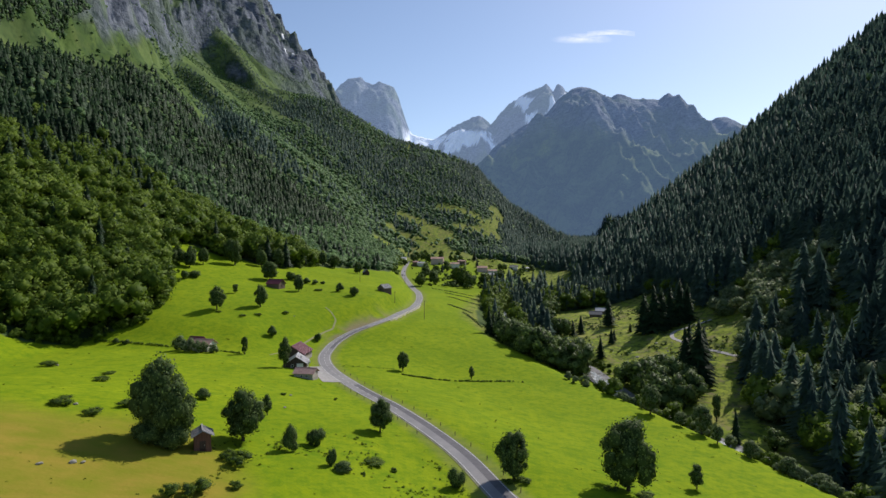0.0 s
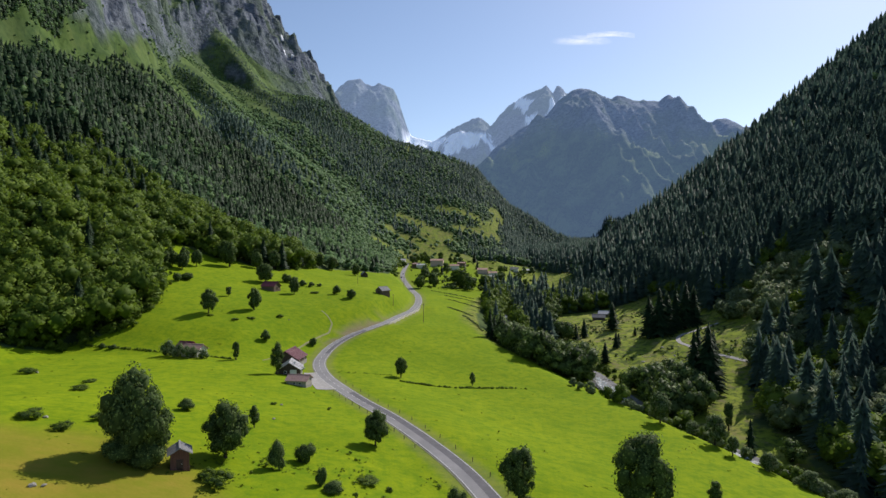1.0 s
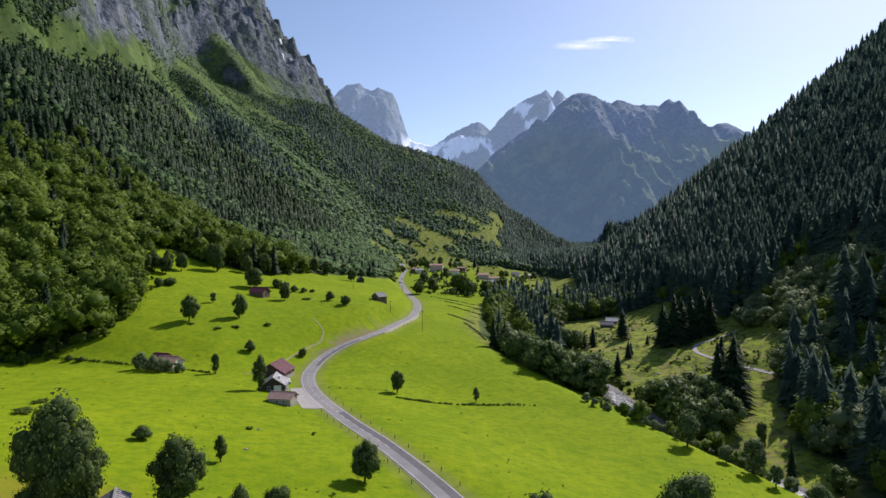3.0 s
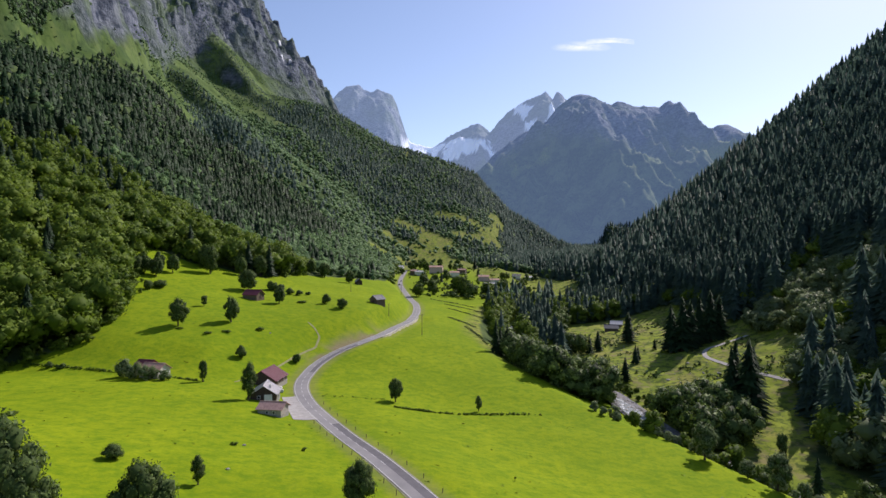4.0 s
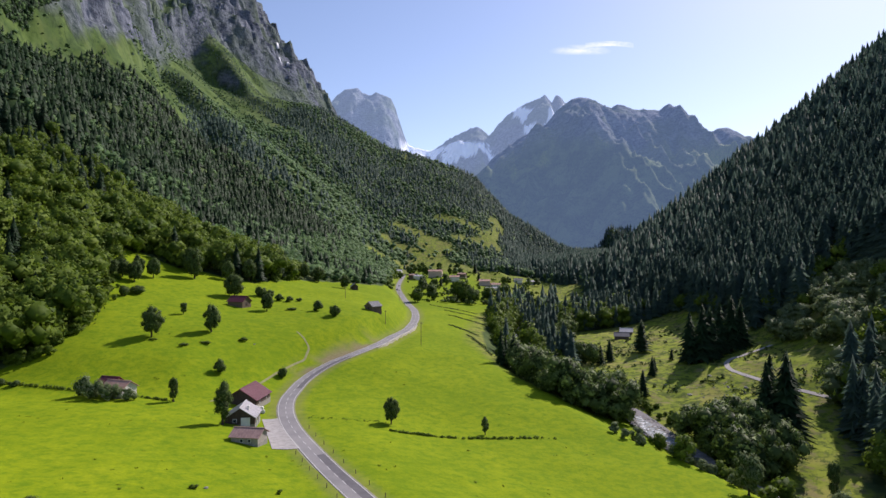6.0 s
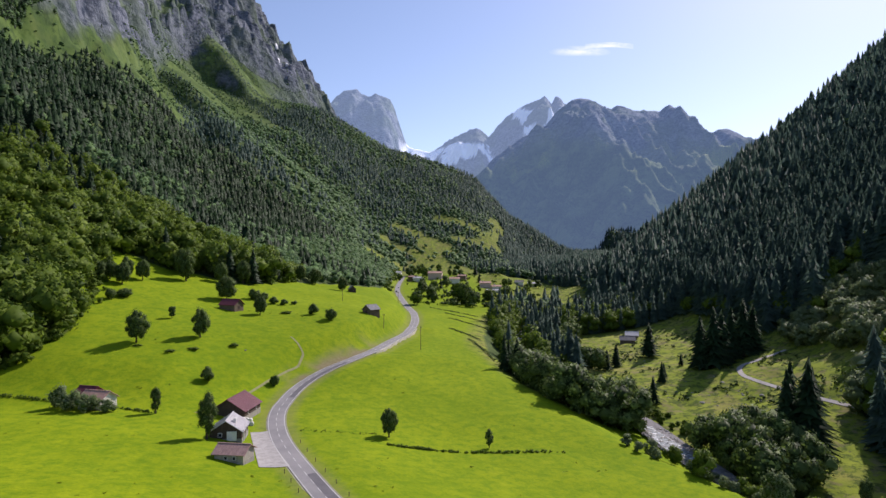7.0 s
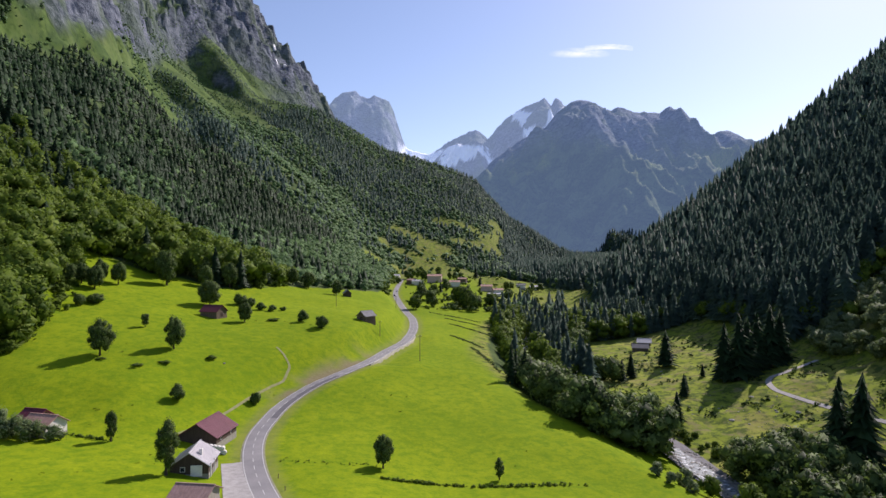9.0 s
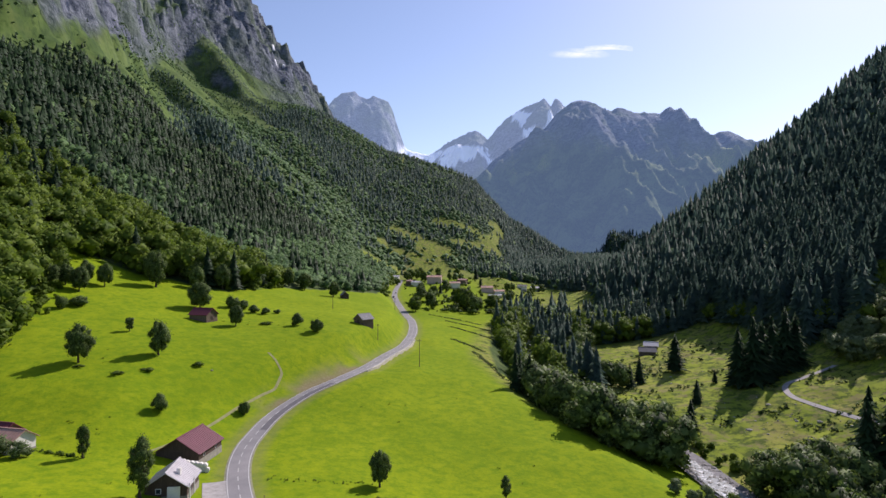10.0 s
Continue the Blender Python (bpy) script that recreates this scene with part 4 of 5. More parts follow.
def trunk_shape(rng, limbs=7, top=0.72):
    """A tapered trunk with limbs, for a tree one unit high."""
    vs, fs = [], []

    def tube(path, radii, sides):
        rings = []
        for k, (p, r) in enumerate(zip(path, radii)):
            d = (path[min(k + 1, len(path) - 1)] - path[max(k - 1, 0)]).normalized()
            a = d.orthogonal().normalized()
            b = d.cross(a)
            rings.append(len(vs))
            for s in range(sides):
                an = s * 6.2832 / sides
                vs.append(p + (a * math.cos(an) + b * math.sin(an)) * r)
        for r0, r1 in zip(rings, rings[1:]):
            for s in range(sides):
                q = (s + 1) % sides
                fs.append((r0 + s, r0 + q, r1 + q))
                fs.append((r0 + s, r1 + q, r1 + s))

    sway = Vector((rng.uniform(-0.03, 0.03), rng.uniform(-0.03, 0.03), 0))
    path = [Vector((0, 0, -0.04)), Vector((0, 0, 0.03)), Vector((0, 0, 0.2)) + sway * 0.4, Vector((0, 0, 0.45)) + sway, Vector((0, 0, top)) + sway * 1.6]
    tube(path, [0.036, 0.025, 0.020, 0.013, 0.004], 8)
    for k in range(limbs):
        z = 0.2 + 0.42 * k / limbs
        an = k * 2.4 + rng.uniform(-0.4, 0.4)
        out = Vector((math.cos(an), math.sin(an), 0))
        st = Vector((0, 0, z)) + sway * (z / 0.5)
        reach = rng.uniform(0.12, 0.2)
        tube([st, st + out * reach * 0.5 + Vector((0, 0, reach * 0.45)), st + out * reach + Vector((0, 0, reach * 0.8))], [0.011, 0.007, 0.002], 5)
    return np.array([tuple(v) for v in vs]), np.array(fs)


tree_rng = random.Random(21)
TRUNKS = [mesh_of("trunk", *trunk_shape(tree_rng), BARK) for _ in range(4)]
CROWNS = [shaped("crown", crown_shape(tree_rng, 70, 92, 0.0175, 1.0, 0.02, 0.66, 0.92), LEAF) for _ in range(5)]
VILLAGE_CROWNS = [shaped("crown", crown_shape(tree_rng, 30, 38, 0.036, 1.0, 0.02, 0.7, 1.2), LEAF) for _ in range(4)]
SLIM_CROWNS = [shaped("crown", crown_shape(tree_rng, 34, 110, 0.016, 1.7, 0.05, 0.66, 1.05), LEAF) for _ in range(3)]
BRIGHT_CROWNS = [shaped("crown", crown_shape(tree_rng, 34, 60, 0.029, 1.1, 0.03, 0.66, 1.2), LEAF_WOOD) for _ in range(4)]
PALE_BUSHES = [shaped("foliage", crown_shape(tree_rng, 20, 60, 0.036, 0.8, 0.0, 0.6, 1.6), WILLOW) for _ in range(2)]
PALE_CROWNS = [shaped("crown", crown_shape(tree_rng, 30, 60, 0.026, 1.1, 0.06, 0.66, 1.15), WILLOW) for _ in range(3)]
BUSHES = [shaped("foliage", crown_shape(tree_rng, 22, 130, 0.026, 0.8, 0.0, 0.7, 1.6), LEAF) for _ in range(3)]
SHRUBS = [shaped("foliage", crown_shape(tree_rng, 18, 80, 0.034, 0.8, 0.0, 0.6, 1.5), LEAF_WOOD) for _ in range(3)]
SPRUCES = [shaped("crown", spruce_shape(tree_rng, 20, 18), NEEDLE) for _ in range(3)]
POLE_TRUNK = mesh_of("trunk", *trunk_shape(tree_rng, 0, 0.9), BARK)


def child(name, mesh, parent):
    ob = new(name, mesh)
    ob.parent = parent
    return ob


def plant(name, x, y, h, w, crowns, trunks, label, category, group="", sink=0.0):
    """One plant: h metres high; w scales its crown's width."""
    z = ground_z(x, y) - sink
    root = empty(name, pose(x, y, z, 0, 0, tree_rng.uniform(0, 360)) @ Matrix.Diagonal((h * w, h * w, h, 1)))
    if trunks:
        t = child("trunk", tree_rng.choice(trunks), root)
        t.scale = (1 / max(w, 0.6), 1 / max(w, 0.6), 1)
    c = child("crown" if trunks else "foliage", tree_rng.choice(crowns), root)
    return tagged(root, label, category, group)


def ratio(h, w):
    """Width factor of a broad crown that spans w metres at h metres' height."""
    return w / (0.98 * h)


MEADOW_TREES = (          # x, y, height, crown width
    (-60, 125, 19, 14), (-55.5, 122.5, 15, 11), (-45, 133, 13.2, 11), (-17, 160, 10, 8), (16, 134, 12.8, 9.5), (43, 137, 18.5, 15.5),
    (-18, 265, 10.4, 6.2), (-119, 311, 13.8, 10.5), (-101, 327, 13.6, 9), (-120, 410, 15, 14),
    (-94, 385, 10.5, 8), (-112, 549, 15, 9.5), (-102, 556, 15, 12), (-79, 546, 12.5, 10.5))
for x, y, h, w in MEADOW_TREES:
    plant("broadleaf_tree", x, y, h, ratio(h, w), CROWNS, TRUNKS, "broad dark green leafy tree standing alone in the meadow", "tree", "trees in the meadow")
SLIM_TREES = ((-65.5, 244, 14, 6.4), (-47, 158, 6.2, 3.4), (64, 149, 7.2, 4.6), (13, 268, 6.6, 3.4), (-88, 262, 9.3, 3.8), (-123, 350, 6.4, 4.2), (112, 242, 13, 4.4))
for x, y, h, w in SLIM_TREES:
    plant("slender_tree", x, y, h, ratio(h, w) * 1.55, SLIM_CROWNS, TRUNKS, "slender young leafy tree growing from the grass", "tree", "young trees")
EDGE_TREES = ((-172, 404, 13, 8.5), (-166, 409, 13.5, 9), (-196, 446, 9, 9), (-178, 386, 12, 10), (-175, 393, 11, 9), (-152, 432, 21, 13), (-148, 466, 19, 16), (-139, 452, 15, 10), (-160, 445, 17, 12), (-131, 470, 17, 13), (-122, 500, 15, 12), (-168, 392, 13, 10))
for x, y, h, w in EDGE_TREES:
    plant("broadleaf_tree", x, y, h, ratio(h, w), CROWNS, TRUNKS, "tall leafy tree at the edge of the wood", "tree", "trees along the wood")
ROUND_BUSHES = (
    (-59, 121.5, 6.0, 8.5), (-55, 120.5, 5.2, 7), (-62, 123, 4.6, 7), (-34, 132, 6.2, 4.2), (-30, 139, 5, 4.8), (-24, 127, 4.4, 2.6), (-21, 125, 2.4, 4.8), (3, 130, 5, 4.6), (-67, 165, 3.3, 4.8), (-85, 294, 5.6, 5.2),
    (-66, 311, 4.8, 4.4), (-58, 384, 6.5, 7.2), (-69, 394, 6, 6.6), (-97, 420, 4.3, 6.3), (-91, 419, 3.6, 5.7), (-105, 427, 5.3, 8), (-110, 426, 7, 8),
    (-157, 374, 4.9, 9), (-160, 367, 6.5, 5.7), (-150, 271, 2.6, 3.6), (-145, 270, 2.3, 4.0), (-86, 423, 2.6, 4.1))
for x, y, h, w in ROUND_BUSHES:
    plant("bush", x, y, h, w / (1.2 * h), BUSHES, None, "dense dark green rounded bush in the meadow", "bush", "bushes in the meadow", 0.15)
LOW_SHRUBS = (
    (18, 133, 1.6, 4), (14.5, 132.5, 1.2, 3), (38.5, 135, 1.3, 4), (46, 134.5, 1.5, 5), (-117, 308, 1.0, 4), (-79, 133, 2.2, 5),
    (-141, 211, 2.6, 7), (-104, 179, 1.8, 6), (-89, 139, 2.4, 7), (-77, 143, 2.2, 5), (-72, 147, 2.0, 4), (-104, 306, 1.3, 5), (-87, 327, 1.8, 4.6), (-51, 189, 1.2, 2),
    (-38, 108, 1.7, 3), (-41, 119, 3.2, 6), (-44, 121, 2.4, 4), (-43, 103, 3.2, 5.6), (-47, 101, 2.4, 4), (-17, 126, 0.8, 1.3), (-16, 133, 1.4, 6), (-11, 132, 1.2, 2), (-112, 198, 1.3, 5), (-35, 193, 1.2, 1.5), (-98, 313, 1.2, 5), (-82, 393, 1.6, 8))
for x, y, h, w in LOW_SHRUBS:
    plant("shrub", x, y, h, w / (1.2 * h), SHRUBS, None, "low scrubby shrub patch in the grass", "shrub", "shrubs in the meadow", 0.2)
SPRUCE_SPOTS = (
    (123, 284, 34, 1.15), (118, 288, 29, 1.1), (128, 290, 28, 1.1), (122, 293, 30, 1.1), (29, 372, 20, 0.8), (36, 378, 21, 0.85), (33, 388, 17, 0.8), (39, 396, 19, 0.9),
    (131, 386, 30, 1.05), (137, 384, 33, 1.1), (143, 388, 31, 1.1), (134, 391, 27, 1.1), (152, 396, 31, 1.1), (159, 397, 33, 1.1), (165, 399, 29, 1.1), (148, 399, 28, 1.1), (121, 432, 21, 1.4), (92, 345, 13, 1.3), (106, 372, 11, 1.2), (110, 380, 8, 1.2), (126, 398, 7, 1.2), (98, 420, 14, 1.3), (90, 410, 12, 1.3), (106, 214, 15, 0.8))
for x, y, h, w in SPRUCE_SPOTS:
    plant("spruce", x, y, h, w, SPRUCES, [POLE_TRUNK], "dark green pointed spruce beside the river clearing", "tree", "spruces by the clearing")
PALE_SPOTS = ((80, 228, 13, 10.5), (90, 206, 11, 8.5), (91, 196, 7.4, 5), (86, 214, 6, 6), (97, 186, 6, 6), (103, 176, 6, 7), (108, 168, 6, 8), (83, 240, 5, 5), (71, 256, 4, 4.4))
for x, y, h, w in PALE_SPOTS:
    plant("willow", x, y, h, ratio(h, w), PALE_CROWNS, TRUNKS, "silvery green willow on the river bank", "tree", "willows on the bank")


# Scrub rows that imitate the shadow lines of grassy terrace banks.
BANKS = ((2, 578, 40, 541, 1), (5, 478, 22, 449, 1), (-11, 613, 29, 579, 1), (15, 440, 26, 385, 1), (4, 545, 34, 512, 1))


def bank_woods():
    """Leafy trees and bushes crowding both banks of the river, and pale willows at the foot of the right slope."""
    r = np.random.RandomState(9)
    pr = random.Random(9)
    shapes = [crown_shape(pr, 19, 40, 0.037, 1.0, 0.02, 0.77, 1.22) for _ in range(4)]
    tiny = [crown_shape(pr, 4, 10, 0.09, 0.8, 0.0, 0.7, 1.9) for _ in range(4)]

    bushy = [crown_shape(pr, 6, 16, 0.075, 0.9, 0.0, 0.85, 1.7) for _ in range(4)]

    def fill(name, n, y0, y1, lo, hi, h0, h1, material, label, line=None):
        y = r.uniform(y0, y1, n)
        x = lo(y) + r.uniform(0, 1, n) * (hi(y) - lo(y))
        if line:
            k = r.uniform(0, 1, n)
            x, y = line[0] + k * (line[2] - line[0]) + r.normal(0, 2.2 if h1 > 3 else 0.8, n), line[1] + k * (line[3] - line[1]) + r.normal(0, 0.8, n)
        k = glade(x, y) < 0.5
        x, y, n = x[k], y[k], int(k.sum())
        if name == "pasture_scrub":
            k = fractal(x, y, 22, 3, 95) > -0.05
            x, y, n = x[k], y[k], int(k.sum())
        s = np.stack([x, y, height(x, y) - 0.15 * min(h1, 2.5), r.uniform(h0, h1, n), r.uniform(0.9, 1.3, n), r.randint(0, 4, n), r.uniform(0, 6.28, n)], 1)
        scatter(name, tiny if h1 < 2.5 else bushy if "village" in name else shapes, s, material, label, "hedge" if "hedge" in name else "riverside trees")

    bank = lambda y: curve(y, BANK_Y, BANK_X)
    rv = lambda y: curve(y, RIVER_Y, RIVER_X)
    fill("bank_trees", 78, 312, 402, lambda y: bank(y) + 4 + 9 * smooth(330, 370, y), lambda y: rv(y) - 2, 8, 21, LEAF, "dense dark leafy trees crowding the river bank")
    fill("bank_trees", 34, 256, 298, lambda y: rv(y) + 6, lambda y: rv(y) + 30, 12, 18, LEAF, "rounded leafy trees beyond the river")
    fill("bank_trees", 16, 176, 214, lambda y: rv(y) + 12, lambda y: rv(y) + 48, 9, 15, LEAF, "leafy trees on the far bank of the river")
    fill("bank_trees", 13, 150, 285, lambda y: bank(y) + 2, lambda y: rv(y) - 2, 5, 11, LEAF_WOOD, "leafy trees along the near river bank")
    fill("bank_bushes", 52, 150, 285, lambda y: bank(y) - 0.5, lambda y: rv(y) - 3, 2.5, 6.5, WILLOW, "pale willow bushes along the near bank")
    fill("bank_bushes", 60, 300, 420, lambda y: rv(y) + 8, lambda y: rv(y) + 16, 2, 5, LEAF_WOOD, "low green bushes along the far bank")
    fill("bank_trees", 60, 405, 560, lambda y: rv(y) + 8, lambda y: rv(y) + 40, 9, 15, LEAF, "leafy trees on the valley floor beyond the river")
    fill("pale_willows", 95, 326, 414, lambda y: 180 + 0 * y, lambda y: 232 + 0 * y, 8, 15, WILLOW, "pale silvery willows at the foot of the wooded slope")
    fill("pasture_scrub", 1700, 310, 500, lambda y: rv(y) + 18, lambda y: 174 + 0 * y, 0.4, 2.3, LEAF, "scattered low scrub on the rough pasture")
    fill("village_scrub", 260, 640, 1060, lambda y: np.maximum(road_x(y) + 8, -60), lambda y: 70 + 60 * smooth(640, 860, y), 1.2, 5.0, LEAF_WOOD, "garden bushes and hedges between the village houses")
    fill("village_scrub", 110, 690, 1100, lambda y: -84 + 0 * y, lambda y: road_x(y) - 7, 3.0, 9.0, LEAF_WOOD, "bushes and small trees on the slope above the road")
    fill("village_scrub", 120, 640, 760, lambda y: 0 + 0 * y, lambda y: 75 + 0 * y, 1.5, 7.0, LEAF, "dark bushes and small trees below the village")
    for x0, y0, x1, y1 in ((-186, 247, -168, 268), (-168, 266, -150, 292), (-150, 292, -158, 335), (-158, 335, -178, 390), (-128, 472, -116, 535)):
        fill("edge_bushes", 34, 0, 1, lambda q: x0 + 0 * q, lambda q: x1 + 0 * q, 1.6, 5.5, LEAF_WOOD, "green bushes along the foot of the wood", (x0, y0, x1, y1))
    fill("road_hedge", 46, 0, 1, lambda q: -44 + 0 * q, lambda q: -20 + 0 * q, 0.25, 0.6, LEAF_WOOD, "thin line of tall grass across the meadow", (-45, 262, -20, 265))
    fill("road_hedge", 170, 257, 267, lambda y: -20 + (y - 257) * 5, lambda y: -18 + (y - 257) * 5.6, 0.5, 1.3, LEAF_WOOD, "low dark hedge across the meadow")
    for x0, y0, x1, y1, k in BANKS:
        fill("bank_scrub", 200, 0, 1, lambda q: x0 + 0 * q, lambda q: x1 + 0 * q, 0.4, 1.1, LEAF, "dark scrub in place of the shadow along a terrace bank", (x0, y0, x1, y1))
    fill("field_hedge", 200, 262, 274, lambda y: -86 - (y - 262) * 6.0, lambda y: -92 - (y - 262) * 6.0, 0.5, 1.3, LEAF_WOOD, "low hedge and grass bank between the fields")


bank_woods()


def rough_weeds():
    """Coarse weeds and low brush on the uneven ground between the hay field and the road."""
    r = np.random.RandomState(23)
    pr = random.Random(23)
    shapes = [crown_shape(pr, 5, 14, 0.10, 0.8, 0.0, 0.5, 1.9) for _ in range(5)]
    n = 2600
    y = r.uniform(88, 150, n)
    x = r.uniform(-52, 6, n)
    keep = (fractal(x, y, 9, 3, 98) > r.uniform(0.0, 0.5, n)) & (x < road_x(y) - 6) & (x > -60 + 0.12 * (y - 88))
    keep |= (np.abs(x + 49 - 0.28 * (y - 90)) < 1.4) & (y < 128) & (r.uniform(0, 1, n) < 0.8)
    x, y = x[keep], y[keep]
    n = len(x)
    s = np.stack([x, y, height(x, y) - 0.08, 0.18 + r.exponential(0.16, n), r.uniform(1.1, 2.4, n), r.randint(0, 5, n), r.uniform(0, 6.28, n)], 1)
    scatter("rough_weeds", shapes, s, LEAF_WOOD, "coarse green weeds and low brush in the rough grass", "weeds")


rough_weeds()


# ---- buildings ----
def gable_wall(w, l, eave, peak):
    bm = bmesh.new()
    prof = [(-w / 2, -0.8), (w / 2, -0.8), (w / 2, eave), (0, peak), (-w / 2, eave)]
    a = [bm.verts.new((x, -l / 2, z)) for x, z in prof]
    b = [bm.verts.new((x, l / 2, z)) for x, z in prof]
    bm.faces.new(a)
    bm.faces.new(b[::-1])
    for i in range(5):
        j = (i + 1) % 5
        bm.faces.new((a[j], a[i], b[i], b[j]))
    bmesh.ops.recalc_face_normals(bm, faces=bm.faces[:])
    return bm


def roof_slab(w, l, eave, peak, side, over=0.6, thick=0.18):
    """One slope of a gable roof, with its overhang."""
    run, rise = w / 2, peak - eave
    length = math.hypot(run, rise)
    ux, uz = side * run / length, -rise / length
    nx, nz = side * rise / length, run / length
    bm = bmesh.new()
    ridge_p, eave_p = Vector((0, 0, peak)), Vector((0, 0, peak)) + Vector((ux, 0, uz)) * (length + over)
    vs = []
    for yy in (-l / 2 - over, l / 2 + over):
        for p, h in ((ridge_p, 0.02), (eave_p, 0.02), (eave_p, thick), (ridge_p, thick)):
            vs.append(bm.verts.new((p.x + nx * h, yy, p.z + nz * h)))
    bm.faces.new(vs[0:4]), bm.faces.new(vs[7:3:-1])
    for i in range(4):
        j = (i + 1) % 4
        bm.faces.new((vs[j], vs[i], vs[4 + i], vs[4 + j]))
    bmesh.ops.recalc_face_normals(bm, faces=bm.faces[:])
    return bm


def roof_ribs(w, l, eave, peak, side, n, material, parent, over=0.6):
    """Raised battens running down one slope."""
    shared = None
    slope = math.atan2(peak - eave, w / 2)
    length = math.hypot(w / 2, peak - eave) + over
    for i in range(n):
        yy = -l / 2 - over + (i + 0.5) * (l + 2 * over) / n
        m = Matrix.Translation((0, yy, peak)) @ Matrix.Rotation(side * slope, 4, "Y")
        x0, x1 = (0, length) if side > 0 else (-length, 0)
        if shared is None:
            ob = part("batten", box(x0, x1, -0.05, 0.05, 0.16, 0.25), material, parent)
            shared = ob.data
        else:
            ob = new("batten", shared)
            ob.parent = parent
        ob.matrix_basis = m


def house(name, x, y, turn, w, l, eave, peak, wall, roof, label, category, windows=(), doors=(), chimney=False, base=0.0, ribs=0, group="", roof_label="", drop=0.0):
    """A gabled house. windows and doors: side ('n', 's' gables, 'e', 'w' long walls), offset, sill, width, height."""
    root = empty(name, pose(x, y, ground_z(x, y) + drop, 0, 0, turn))
    part("wall", gable_wall(w, l, eave, peak), wall, root)
    if base:
        part("plinth", box(-w / 2 - 0.08, w / 2 + 0.08, -l / 2 - 0.08, l / 2 + 0.08, -2.6, base, 0.03), wall if "hut" in name else STONE, root, "" if "hut" in name else "rough grey stone plinth")
    for side in (-1, 1):
        r = part("roof", roof_slab(w, l, eave, peak, side), roof, root, roof_label)
        if ribs:
            roof_ribs(w, l, eave, peak, side, ribs, roof, r)
    part("ridge_cap", box(-0.2, 0.2, -l / 2 - 0.65, l / 2 + 0.65, peak + 0.12, peak + 0.30, 0.04), roof, root)

    def face(side, off, depth):
        if side == "s":
            return pose(off, -l / 2 - depth, 0)
        if side == "n":
            return pose(off, l / 2 + depth, 0, 0, 0, 180)
        return pose(w / 2 + depth, off, 0, 0, 0, 90) if side == "e" else pose(-w / 2 - depth, off, 0, 0, 0, -90)

    for side, off, sill, ww, wh in windows:
        m = face(side, off, 0.0)
        f = part("window", box(-ww / 2 - 0.12, ww / 2 + 0.12, -0.06, 0.05, sill - 0.12, sill + wh + 0.12, 0.02, m), PLASTER, root)
        part("pane", box(-ww / 2, ww / 2, -0.09, 0.0, sill, sill + wh, 0.0, m), GLASS, f)
    for side, off, sill, ww, wh in doors:
        m = face(side, off, 0.0)
        d = part("door", box(-ww / 2, ww / 2, -0.08, 0.05, sill, sill + wh, 0.02, m), DARK_WOOD, root)
        part("handle", box(ww / 2 - 0.3, ww / 2 - 0.2, -0.14, -0.07, sill + 1.0, sill + 1.25, 0.0, m), METAL, d)
    if chimney:
        c = part("chimney", box(-0.45, 0.45, l * 0.18 - 0.45, l * 0.18 + 0.45, peak - 1.0, peak + 1.1, 0.04), PLASTER, root)
        part("chimney_cap", box(-0.6, 0.6, l * 0.18 - 0.6, l * 0.18 + 0.6, peak + 1.1, peak + 1.25, 0.02), STONE, c)
    return tagged(root, label, category, group)


house("barn", -68.5, 276, -4, 11, 13, 2.3, 5.7, DARK_WOOD, RED_ROOF, "dark timber barn with a wine-red sheet roof beside the road", "barn",
      windows=(("e", -3.5, 0.9, 0.7, 0.7), ("e", 3.0, 0.9, 0.7, 0.7)), doors=(("s", 0, 0, 3.0, 2.6),), base=0.5, ribs=18)
white = house("barn", -62.0, 251.4, 8, 8.5, 9.5, 2.6, 5.4, DARK_WOOD, PALE_ROOF, "dark timber barn with a pale metal roof by the yard", "barn",
              windows=(("s", -1.5, 1.2, 0.9, 0.9), ("e", -2.0, 1.0, 0.8, 0.8)), doors=(("s", 1.6, 0, 2.2, 2.3),), base=0.5, ribs=14)
part("vent", box(1.5, 2.3, -2.6, -1.8, 3.9, 5.6, 0.05), PLASTER, white, "white boxed roof vent")
part("door_frame", box(0.3, 2.9, -4.98, -4.78, 0.0, 2.55, 0.03), PLASTER, white, "white painted frame round the barn door")
for x0 in (1.6, 5.2):
    part("porch_post", box(4.6 + 0 * x0, 4.85, x0 - 6.2, x0 - 5.95, -0.3, 3.0, 0.02), PLASTER, white, "white painted porch post")
house("hay_barn", -53.5, 231, 82, 5.8, 7.5, 2.2, 3.7, PALE_WALL, BROWN_ROOF, "small limewashed shed with a faded rusty roof by the yard", "shed",
      windows=(("w", 0.8, 0.8, 0.7, 0.7), ("w", -1.4, 0.8, 0.7, 0.7)), doors=(("n", 0, 0, 1.4, 1.9),), base=0.4, ribs=10)
house("hay_hut", -50.6, 124.2, 25, 3.3, 3.8, 3.2, 4.1, RUST_WOOD, SILVER_ROOF, "narrow old red-brown plank hay hut with grey roof under the trees", "hut",
      doors=(("s", 0, 0, 1.2, 2.0),), base=0.4, ribs=6)
house("hay_hut", -41.5, 420, -38, 6.2, 7.4, 2.5, 4.9, OLD_WOOD, SILVER_ROOF, "weathered timber hay hut with silver-grey roof on the meadow slope", "hut",
      doors=(("s", 0, 0, 1.6, 2.0),), base=0.5, ribs=9)
house("hay_hut", -110, 389, 70, 7, 9.5, 2.6, 5.2, OLD_WOOD, RED_ROOF, "brown timber hay hut with a dull red roof under a tree", "hut",
      doors=(("s", 0, 0, 1.6, 2.0),), base=0.5, ribs=9)
